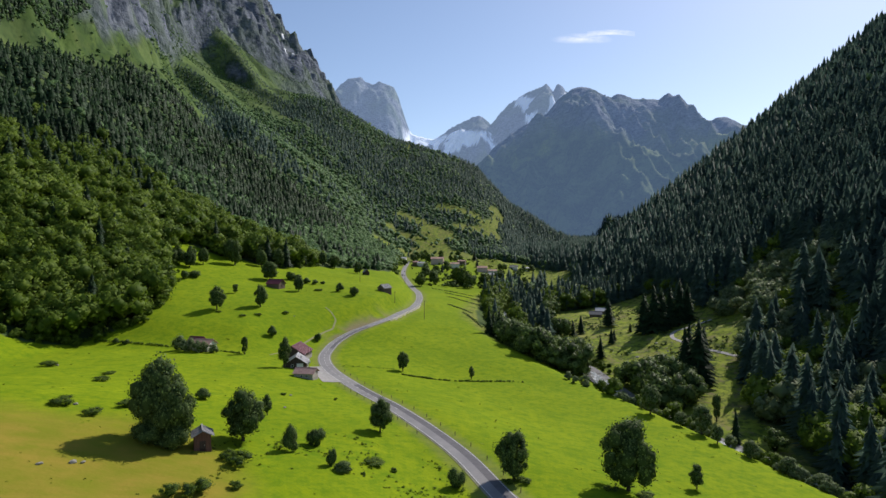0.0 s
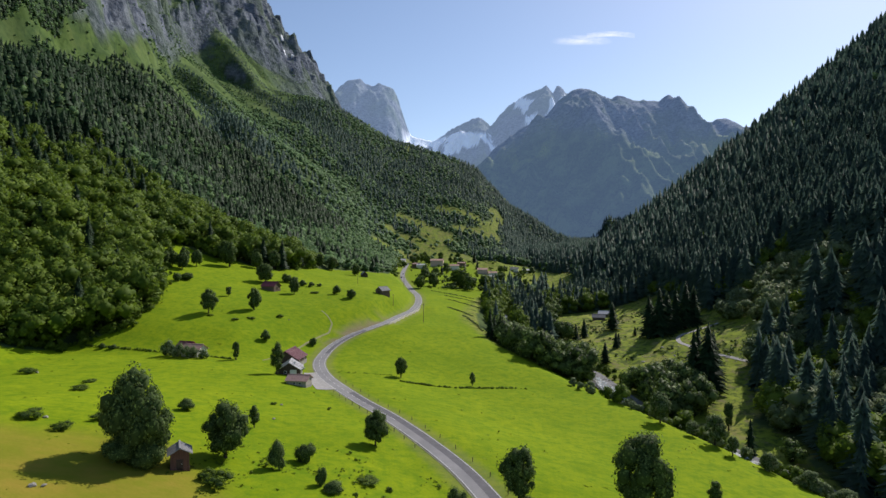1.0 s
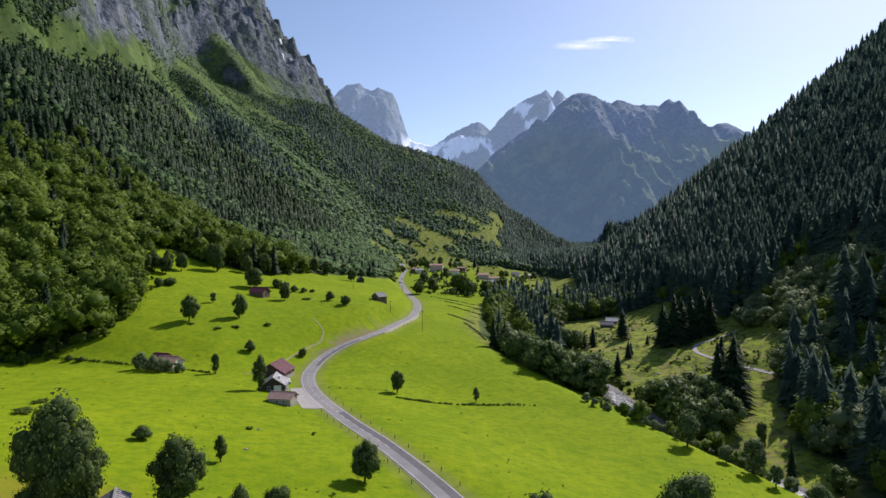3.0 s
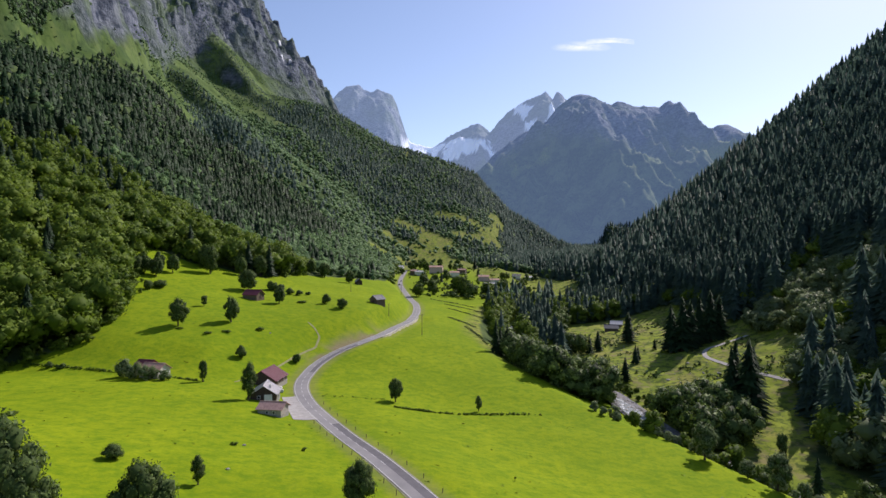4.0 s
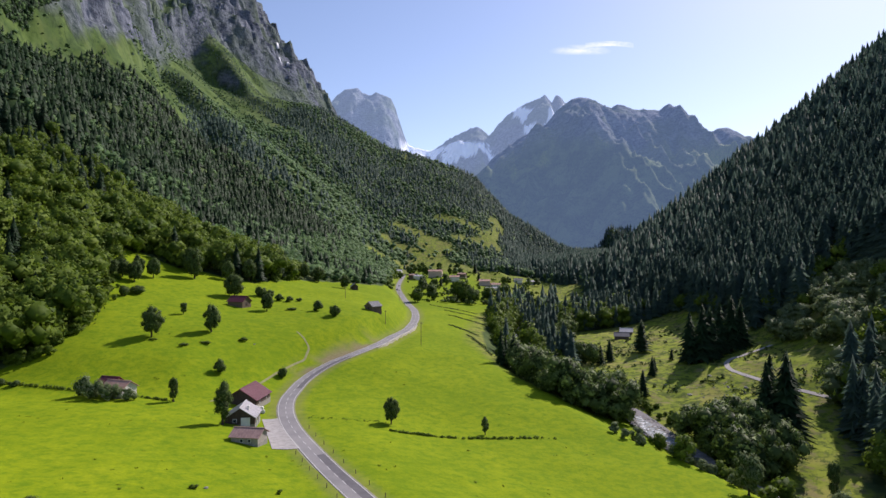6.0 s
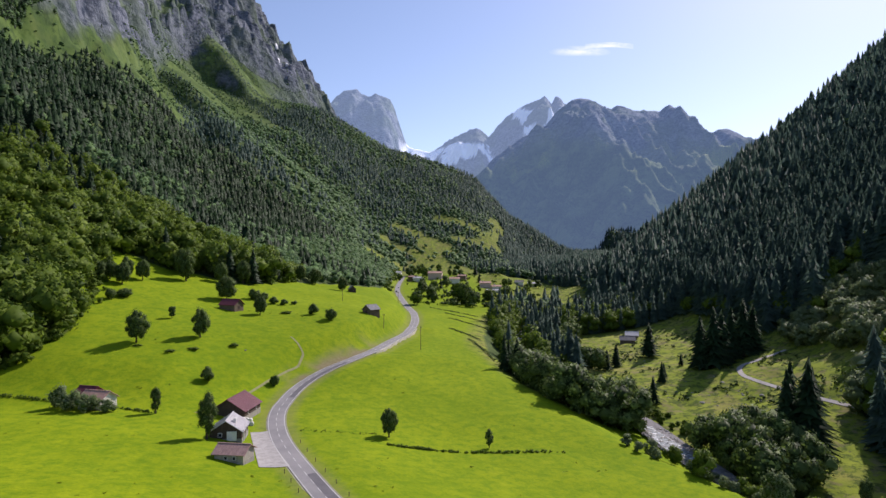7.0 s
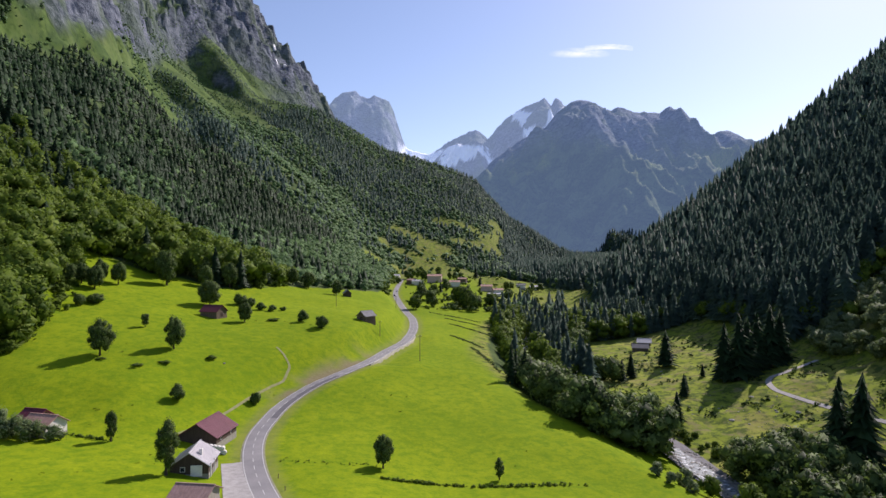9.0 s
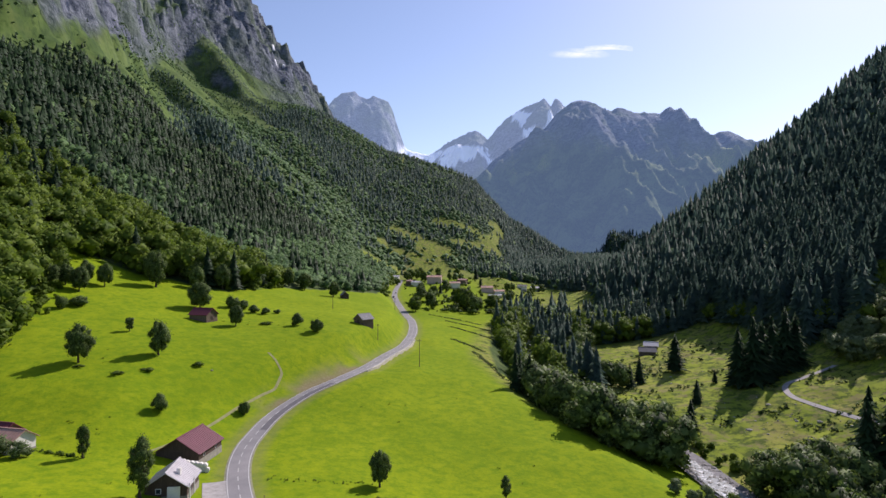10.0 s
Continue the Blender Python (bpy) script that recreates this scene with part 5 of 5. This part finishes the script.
house("hay_hut", -71, 545, 20, 5.0, 6.0, 2.4, 4.6, DARK_WOOD, SILVER_ROOF, "small dark hay hut at the meadow's edge", "hut", doors=(("s", 0, 0, 1.4, 1.8),), base=0.4)
house("field_house", -106.5, 264, 75, 6.4, 8, 3.0, 5.0, PLASTER, FADED_ROOF, "old pale farmhouse with a faded tile roof among bushes", "farmhouse",
      windows=(("n", -1.5, 1.0, 0.9, 1.1), ("n", 1.5, 1.0, 0.9, 1.1)), doors=(("w", 0, 0, 1.2, 2.0),), base=0.4, ribs=9)
house("field_house", -111.5, 268, 75, 5.4, 6, 3.0, 4.9, OLD_WOOD, RED_ROOF, "brown timber wing of the old farmhouse with a dull red roof", "farmhouse", doors=(("w", 0, 0, 1.2, 2.0),), base=0.4, ribs=7)
for x, y, h, w in ((-112, 259, 6.4, 8), (-106, 258, 5.6, 8), (-117, 263, 7.4, 7), (-101, 259, 4.2, 6)):
    plant("bush", x, y, h, w / (1.2 * h), PALE_BUSHES, None, "tall grey-green bush against the old farmhouse", "bush", "bushes round the farmhouse", 0.15)
house("hay_hut", 137, 512, 70, 7, 8.5, 2.6, 4.8, OLD_WOOD, PALE_ROOF, "weathered hay hut with pale sheet roof in the river clearing", "hut", doors=(("s", 0, 0, 1.4, 1.8),), base=0.4)
house("hay_hut", 126, 488, 75, 7.5, 9.5, 2.8, 5.0, OLD_WOOD, GREY_ROOF, "weathered hay hut with pale grey roof in the river clearing", "hut", doors=(("s", 0, 0, 1.4, 1.8),), base=0.4)

GRID = tuple((s, o, z, 1.1, 1.3) for s in ("s", "e") for o in (-3.6, 0.0, 3.6) for z in (1.0, 3.8))
SMALL = tuple((s, o, z, 1.0, 1.2) for s in ("s", "e") for o in (-2.2, 2.2) for z in (0.9, 3.3))
VILLAGE = (         # x, y, turn, width, length, eave, wall, roof, look, windows
    (-9, 955, 84, 13, 20, 9.0, PINK_PLASTER, FADED_ROOF, "large rose-coloured guest house with a faded red roof", GRID),
    (17, 868, 92, 10, 13, 6.4, PLASTER, FADED_ROOF, "white village house with a faded rose roof", GRID),
    (56, 845, 88, 11, 14, 6.2, PINK_PLASTER, FADED_ROOF, "rose-coloured village house with a faded red roof", GRID),
    (70, 842, 95, 9, 12, 4.2, PLASTER, FADED_ROOF, "low white annexe with a faded roof", SMALL),
    (62, 806, 88, 5, 15, 2.4, PLASTER, PALE_ROOF, "long low white stable below the village houses", ()),
    (112, 935, 80, 10, 12, 5.0, PLASTER, GREY_ROOF, "white village house with grey roof at the wood's edge", SMALL),
    (140, 1000, 90, 10, 12, 5.0, PLASTER, PALE_ROOF, "small white house with a pale roof", SMALL),
    (-32, 898, 60, 9, 12, 5.5, PLASTER, PALE_ROOF, "white village house beside the road", SMALL),
    (-40, 915, 40, 9, 12, 6.5, OLD_WOOD, FADED_ROOF, "brown timber chalet beside the road", SMALL),
    (-70, 1000, 80, 9, 16, 4.5, PLASTER, PALE_ROOF, "long low white building by the road", SMALL),
    (-69, 846, 80, 6, 9, 3.0, OLD_WOOD, PALE_ROOF, "small timber shed with a pale roof", ()),
    (30, 935, 70, 9, 12, 5.5, OLD_WOOD, FADED_ROOF, "brown timber chalet in the village", SMALL))
for x, y, a, w, l, e, wall, roof, text, wins in VILLAGE:
    house("village_house", x, y, a, w, l, e, e + 0.36 * (w / 2), wall, roof, text, "house", windows=wins, doors=(("s", 0.8, 0, 1.2, 2.1),), base=0.5, chimney=bool(wins), group="village houses")


def village_trees():
    r = random.Random(33)
    spots = ((-25, 624, 16), (-22, 632, 12), (-9, 656, 15), (-3, 664, 12), (20, 662, 22), (27, 668, 23), (32, 660, 19), (24, 682, 21), (36, 676, 17), (-18, 712, 17), (-24, 728, 15), (-12, 734, 16), (-20, 778, 15), (-6, 720, 14),
             (5, 826, 14), (0, 790, 14), (12, 760, 13), (44, 700, 13), (52, 720, 12), (-47, 1040, 17), (-52, 1060, 16), (-40, 1075, 15), (-56, 940, 14), (-20, 1010, 15), (10, 1010, 16), (22, 1000, 14), (34, 1015, 15),
             (90, 880, 13), (98, 905, 14), (126, 960, 15), (150, 985, 16), (46, 890, 12), (84, 800, 12), (96, 820, 11), (110, 850, 12), (76, 770, 12), (60, 740, 13), (-2, 1060, 15), (60, 1050, 16), (-30, 1150, 14), (-5, 1210, 13), (30, 1190, 15), (120, 900, 12), (104, 780, 11))
    for x, y, h in spots:
        if r.random() < 0.16:
            plant("spruce", x + r.uniform(-6, 6), y + r.uniform(-9, 9), h * r.uniform(0.9, 1.3), r.uniform(0.9, 1.3), SPRUCES, [POLE_TRUNK], "dark spruce standing among the village gardens", "tree", "village trees")
            continue
        plant("broadleaf_tree", x + r.uniform(-6, 6), y + r.uniform(-9, 9), h * r.uniform(0.8, 1.15), r.uniform(0.75, 1.3), VILLAGE_CROWNS if r.random() < 0.5 else BRIGHT_CROWNS, TRUNKS, "leafy green tree among the village gardens", "tree", "village trees")


village_trees()


# ---- road details ----
def road_frame(y, off):
    dx = float(road_x(np.array([y + 1.0]))[0] - road_x(np.array([y - 1.0]))[0]) / 2
    n = Vector((1, -dx, 0)).normalized()
    x = float(road_x(np.array([y]))[0])
    p = Vector((x, y, 0)) + n * off
    zc = ground_z(x, y)
    return p, math.degrees(math.atan2(-dx, 1)), zc


def line_strip(name, ys, off, half, lift, material):
    xs = road_x(ys)
    tx, ty = np.gradient(xs), np.gradient(ys)
    ln = np.hypot(tx, ty)
    nx, ny = ty / ln, -tx / ln
    z = height(xs, ys) + lift - 0.04 * (off / 2.95) ** 2
    L = np.stack([xs + nx * (off - half), ys + ny * (off - half), z], 1)
    Rr = np.stack([xs + nx * (off + half), ys + ny * (off + half), z], 1)
    v = np.stack([L, Rr], 1).reshape(-1, 3)
    i = np.arange(len(ys) - 1) * 2
    return mesh_of(name, v, np.stack([i, i + 1, i + 3, i + 2], 1), material)


for off in (-2.45, 2.45):
    ob = new("edge_line", line_strip("edge_line", np.arange(-40.0, 700, 2.0), off, 0.09, 0.175, ROAD_PAINT))
    ob.parent = road
DARK_ASPHALT = plain("newer_asphalt", (0.125, 0.12, 0.13), 0.85, 0.5, 0.25, 0.01)
for y0, y1 in ((40.0, 226.0), (300.0, 348.0)):
    ob = new("asphalt_patch", line_strip("asphalt_patch", np.arange(y0, y1, 2.0), 1.22, 1.08, 0.168, DARK_ASPHALT))
    ob.parent = road
    ob["label"] = "newer darker asphalt on one lane"
dash_y = 186.0
while dash_y < 520:
    dx = float(road_x(np.array([dash_y + 1.0]))[0] - road_x(np.array([dash_y - 1.0]))[0]) / 2
    step = 1 / math.hypot(1, dx)
    ob = new("lane_dash", line_strip("lane_dash", np.linspace(dash_y, dash_y + 3.0 * step, 4), 0.0, 0.085, 0.19, ROAD_PAINT))
    ob.parent = road
    dash_y += 6.0 * step


def sheet(name, corners, lift, material, label, category, n=14):
    """A patch of ground cover between four corners, laid over the land."""
    a, b, c, d = [np.array(p, float) for p in corners]
    u, v = np.meshgrid(np.linspace(0, 1, n), np.linspace(0, 1, n))
    P = (a * (1 - u)[..., None] + b * u[..., None]) * (1 - v)[..., None] + (d * (1 - u)[..., None] + c * u[..., None]) * v[..., None]
    z = height(P[..., 0], P[..., 1]) + lift
    idx = np.arange(n * n).reshape(n, n)
    f = np.stack([idx[:-1, :-1], idx[:-1, 1:], idx[1:, 1:], idx[1:, :-1]], -1).reshape(-1, 4)
    ob = new(name, mesh_of(name, np.stack([P[..., 0], P[..., 1], z], -1).reshape(-1, 3), f, material, True))
    return tagged(ob, label, category, kind="structure")


sheet("yard", ((-46.5, 228), (-36.5, 231), (-53, 262), (-58.5, 259)), 0.12, GRAVEL, "pale gravel yard between the sheds and the road", "yard")


def path_strip(name, ys, xs, half, lift, material, label):
    ys, xs = np.array(ys, float), np.array(xs, float)
    s = np.linspace(0, len(ys) - 1, 12 * len(ys))
    k = np.arange(len(ys))
    X, Y = curve(s, k, xs), curve(s, k, ys)
    tx, ty = np.gradient(X), np.gradient(Y)
    ln = np.hypot(tx, ty) + 1e-6
    V = []
    for f in (-1, -0.33, 0.33, 1):
        x, y = X + ty / ln * half * f, Y - tx / ln * half * f
        V.append(np.stack([x, y, height(x, y) + lift], 1))
    v = np.stack(V, 1).reshape(-1, 3)
    idx = np.arange(len(s) * 4).reshape(-1, 4)
    fc = np.stack([idx[:-1, :-1], idx[:-1, 1:], idx[1:, 1:], idx[1:, :-1]], -1).reshape(-1, 4)
    tagged(new(name, mesh_of(name, v, fc, material)), label, "path", kind="structure")


SOIL = plain("trodden_soil", (0.24, 0.245, 0.10), 0.95, 0.6, 0.3)
path_strip("gravel_path", TRACK_Y, TRACK_X, 1.2, 0.18, GRAVEL, "pale gravel track bending across the river clearing")
path_strip("farm_track", (268, 276, 295, 313, 325, 334, 341, 346, 352), (-78.5, -75.5, -71.5, -68.4, -65.1, -62, -62, -65, -70), 0.45, 0.1, SOIL, "worn dirt track climbing behind the barns")


def wall_stones():
    root = empty("retaining_wall", pose(0, 0, 0))
    r = random.Random(3)
    meshes = []
    for k in range(6):
        bm = box(-0.56, 0.56, -0.35, 0.35, -2.0, 0.55, 0.07)
        for v in bm.verts:
            v.co += Vector((r.uniform(-0.08, 0.08), r.uniform(-0.05, 0.05), r.uniform(-0.1, 0.1)))
        me = bpy.data.meshes.new("stone")
        bm.to_mesh(me)
        bm.free()
        me.materials.append(PALE_STONE)
        meshes.append(me)
    y = 364.0
    while y < 454:
        p, a, z = road_frame(y, 3.6)
        ob = new("stone", r.choice(meshes))
        ob.parent = root
        ob.matrix_basis = pose(p.x, p.y, z - 0.1, 0, 0, a + 90 + r.uniform(-6, 6))
        y += 1.15 * math.cos(math.radians(a))
    tagged(root, "low pale stone retaining wall beneath the road", "wall")


wall_stones()


def post_fence(name, y0, y1, off, gap, label):
    root = empty(name, pose(0, 0, 0))
    r = random.Random(int(y0))
    bm = box(-0.07, 0.07, -0.07, 0.07, -0.3, 1.05, 0.02)
    me = bpy.data.meshes.new("post")
    bm.to_mesh(me)
    bm.free()
    me.materials.append(OLD_WOOD)
    y = y0
    while y < y1:
        p, a, _ = road_frame(y, off)
        ob = new("post", me)
        ob.parent = root
        ob.matrix_basis = pose(p.x, p.y, ground_z(p.x, p.y), r.uniform(-4, 4), r.uniform(-4, 4), r.uniform(0, 90))
        y += gap * math.cos(math.radians(a))
    tagged(root, label, "fence")


post_fence("roadside_fence", 118, 250, 4.6, 9.0, "row of weathered wooden fence posts beside the road")
post_fence("roadside_fence", 165, 232, -4.4, 7.0, "row of weathered wooden posts along the road edge")


def power_pole(x, y, h):
    root = empty("power_pole", pose(x, y, ground_z(x, y)))
    bm = bmesh.new()
    bmesh.ops.create_cone(bm, segments=8, radius1=0.17, radius2=0.11, depth=h + 0.5, cap_ends=True, matrix=Matrix.Translation((0, 0, h / 2 - 0.25)))
    part("pole", bm, OLD_WOOD, root)
    part("crossarm", box(-0.9, 0.9, -0.06, 0.06, h - 0.7, h - 0.55, 0.01), OLD_WOOD, root)
    for dx in (-0.8, 0, 0.8):
        b = bmesh.new()
        bmesh.ops.create_cone(b, segments=6, radius1=0.07, radius2=0.04, depth=0.22, cap_ends=True, matrix=Matrix.Translation((dx, 0, h - 0.44)))
        part("insulator", b, PLASTER, root)
    tagged(root, "thin weathered wooden power pole in the meadow", "utility pole", "power poles")


for x, y, h in ((-12, 380, 12), (-34, 417, 8), (-66, 470, 8), (-36, 560, 9)):
    power_pole(x, y, h)


def silage_bales():
    r = random.Random(8)
    for i in range(15):
        k, row = i % 8, i // 8
        x, y = -67.4 + k * 1.0 + 0.5 * row, 265.6 + 0.15 * k + 0.2 * row + r.uniform(-0.15, 0.15)
        bm = bmesh.new()
        bmesh.ops.create_cone(bm, segments=14, radius1=0.62, radius2=0.62, depth=1.2, cap_ends=True)
        bmesh.ops.bevel(bm, geom=[e for e in bm.edges if len(e.link_faces) == 2 and abs(e.verts[0].co.z - e.verts[1].co.z) < 0.1], offset=0.14, segments=2, affect="EDGES")
        for v in bm.verts:
            v.co.x *= 1 + r.uniform(-0.04, 0.04)
        ob = part("silage_bale", bm, PLASTER, None)
        ob.matrix_basis = pose(x, y, ground_z(x, y) + 0.56 + 1.0 * row, 90, 0, 10 + r.uniform(-8, 8))
        tagged(ob, "round silage bale wrapped in pale plastic film", "bale", "silage bales")


silage_bales()


def car(y, off, paint, label):
    p, a, z = road_frame(y, off)
    root = empty("car", pose(p.x, p.y, z + 0.17, 0, 0, a))
    bm = box(-0.86, 0.86, -2.1, 2.1, 0.28, 0.82, 0.12)
    part("body", bm, paint, root)
    bm = box(-0.78, 0.78, -1.5, 0.95, 0.8, 1.42, 0.1)
    for v in bm.verts:
        if v.co.z > 1.2:
            v.co.x *= 0.8
            v.co.y = v.co.y * 0.72 - 0.15
    cabin = part("cabin", bm, GLASS, root, "dark glazed car cabin")
    part("roof_panel", box(-0.56, 0.56, -1.1, 0.4, 1.41, 1.46, 0.02), paint, cabin)
    for sx in (-0.8, 0.8):
        for sy in (-1.3, 1.3):
            b = bmesh.new()
            bmesh.ops.create_cone(b, segments=14, radius1=0.33, radius2=0.33, depth=0.22, cap_ends=True, matrix=Matrix.Translation((sx, sy, 0.33)) @ Matrix.Rotation(math.pi / 2, 4, "Y"))
            w = part("wheel", b, GLASS, root)
            b = bmesh.new()
            bmesh.ops.create_cone(b, segments=10, radius1=0.19, radius2=0.19, depth=0.25, cap_ends=True, matrix=Matrix.Translation((sx, sy, 0.33)) @ Matrix.Rotation(math.pi / 2, 4, "Y"))
            part("rim", b, METAL, w)
    tagged(root, label, "car", "cars on the road")


DARK_PAINT = plain("dark_car_paint", (0.03, 0.032, 0.038), 0.3, 1.0, 0.2)
WHITE_PAINT = plain("white_car_paint", (0.75, 0.75, 0.75), 0.3, 1.0, 0.1)
car(742, -1.4, DARK_PAINT, "dark car on the road near the village")
car(790, 1.4, WHITE_PAINT, "white car on the road near the village")


# ---- river stones and meadow boulders ----
def boulder_shapes():
    r = random.Random(12)
    made = []
    for _ in range(5):
        bm = bmesh.new()
        bmesh.ops.create_icosphere(bm, subdivisions=1, radius=0.5)
        for v in bm.verts:
            v.co *= r.uniform(0.75, 1.2)
            v.co.z *= 0.65
        bm.verts.ensure_lookup_table()
        made.append((np.array([tuple(v.co) for v in bm.verts]), np.array([[v.index for v in f.verts] for f in bm.faces])))
        bm.free()
    return made


BOULDERS = boulder_shapes()


def river_stones():
    r = np.random.RandomState(15)
    n = 3600
    y = np.where(r.uniform(0, 1, n) < 0.6, r.uniform(255, 345, n), r.uniform(120, 480, n))
    x = curve(y, RIVER_Y, RIVER_X) + r.uniform(-1.15, 1.15, n) * bed_half(y)
    z = np.maximum(height(x, y), curve(y, RIVER_Y, RIVER_Z) - 0.1)
    size = 0.22 + r.exponential(0.28, n)
    s = np.stack([x, y, z, size, r.uniform(0.8, 1.4, n), r.randint(0, 5, n), r.uniform(0, 6.28, n)], 1)
    scatter("river_stones", BOULDERS, s, STONE, "pale grey boulders and gravel in the river bed", "stones")


river_stones()


def pasture_stones():
    r = np.random.RandomState(19)
    n = 420
    y = r.uniform(310, 480, n)
    x = curve(y, RIVER_Y, RIVER_X) + 14 + r.uniform(0, 1, n) * 75
    k = (fractal(x, y, 26, 3, 97) > 0.05) & (x < 172)
    x, y = x[k], y[k]
    n = len(x)
    s = np.stack([x, y, height(x, y), 0.3 + r.exponential(0.32, n), r.uniform(0.8, 1.5, n), r.randint(0, 5, n), r.uniform(0, 6.28, n)], 1)
    scatter("pasture_stones", BOULDERS, s, STONE, "grey stones scattered over the rough pasture", "stones")


pasture_stones()
for x, y, h in ((-71, 104, 1.0), (-67, 107, 1.3), (-65.5, 107.6, 0.9), (-139, 213, 1.4), (-87, 140, 1.3), (-75, 145, 1.2), (-49, 190, 0.9), (-82, 326, 1.0), (-45, 168, 0.8)):
    sv, sf = BOULDERS[int(abs(x)) % 5]
    ob = new("boulder", mesh_of("boulder", sv, sf, STONE))
    ob.matrix_basis = pose(x, y, ground_z(x, y) + 0.15 * h, 0, 0, x * 7) @ Matrix.Diagonal((h * 1.2, h * 1.05, h * 0.95, 1))
    tagged(ob, "weathered grey boulder lying in the grass", "boulder", "boulders in the meadow")


def meadow_tufts():
    """Taller grass and weeds standing out of the hay meadow."""
    r = np.random.RandomState(17)
    pr = random.Random(17)
    shapes = []
    for _ in range(4):
        v, f = [], []
        for _ in range(7):
            a, b = pr.uniform(0, 6.28), len(v)
            c = Vector((pr.uniform(-0.5, 0.5), pr.uniform(-0.5, 0.5), 0))
            o = Vector((math.cos(a), math.sin(a), 0)) * pr.uniform(0.25, 0.5)
            v += [tuple(c + o), tuple(c - o), tuple(c + Vector((pr.uniform(-0.4, 0.4), pr.uniform(-0.4, 0.4), pr.uniform(0.5, 1.0))))]
            f.append((b, b + 1, b + 2))
        up = np.array([(0.25 * p[0], 0.25 * p[1], 1.0) for p in v])
        shapes.append((np.array(v), np.array(f), np.zeros(len(f), int), up / np.linalg.norm(up, axis=1)[:, None]))
    n = 3600
    y = 85 + 420 * r.uniform(0, 1, n) ** 1.3
    x = r.uniform(-1, 1, n) * (0.8 * y + 20)
    keep = (x < curve(y, BANK_Y, BANK_X) + 2) & (np.abs(x - road_x(y)) > 5) & (fractal(x, y, 18, 3, 91) > r.uniform(-0.1, 0.35, n))
    x, y = x[keep], y[keep]
    n = len(x)
    s = np.stack([x, y, height(x, y) - 0.05, r.uniform(0.12, 0.34, n), r.uniform(1.6, 4.0, n), r.randint(0, 4, n), r.uniform(0, 6.28, n)], 1)
    scatter("meadow_tufts", shapes, s, GRASS_BLADE, "tufts of tall grass and weeds in the hay meadow", "grass")


GRASS_BLADE = leaf_material("grass_blades", (0.115, 0.19, 0.008), (0.21, 0.29, 0.012), (0.25, 0.33, 0.03), 0.3)
meadow_tufts()


# ---- a thin cloud ----
def cloud_material():
    s = Mat("thin_cloud")
    n = s.add("ShaderNodeTexCoord")
    u = n.outputs["Object"]
    f = s.noise(0.011, 5, 0.6, u, (0.6, 1.0, 1.6))
    d = s.add("ShaderNodeVectorMath", operation="LENGTH")
    mp = s.add("ShaderNodeMapping")
    mp.inputs["Scale"].default_value = (1 / 260, 0.0, 1 / 48)
    s.wire(u, mp.inputs["Vector"])
    s.wire(mp.outputs[0], d.inputs[0])
    fall = s.span(d.outputs["Value"], 0.15, 0.95, 1.0, 0.0)
    a = s.math("MULTIPLY", fall, s.span(f, 0.3, 0.62))
    # The sheet glows evenly white instead of catching sunlight.
    white = s.add("ShaderNodeEmission")
    white.inputs["Color"].default_value = (0.93, 0.95, 1.0, 1)
    clear = s.add("ShaderNodeBsdfTransparent")
    mx = s.add("ShaderNodeMixShader")
    s.wire(s.math("MULTIPLY", a, 0.62), mx.inputs[0])
    s.wire(clear.outputs[0], mx.inputs[1]), s.wire(white.outputs[0], mx.inputs[2])
    s.wire(mx.outputs[0], s.out.inputs["Surface"])
    return s.m


def cloud(x, y, z, w, h):
    k = np.linspace(-1, 1, 13)
    gx, gz = np.meshgrid(k * w, k * h)
    gy = 40 * (gx / w) ** 2
    idx = np.arange(gx.size).reshape(gx.shape)
    f = np.stack([idx[:-1, :-1], idx[:-1, 1:], idx[1:, 1:], idx[1:, :-1]], -1).reshape(-1, 4)
    ob = new("backdrop_cloud", mesh_of("backdrop_cloud", np.stack([gx, gy, gz], -1).reshape(-1, 3), f, CLOUD, True))
    ob.matrix_basis = pose(x, y, z)
    ob.visible_shadow = False
    tagged(ob, "thin white streak of cloud in the sky", "cloud", kind="structure")


CLOUD = cloud_material()
cloud(1090, 4600, 1690, 250, 40)
cloud(1330, 4640, 1752, 190, 20)
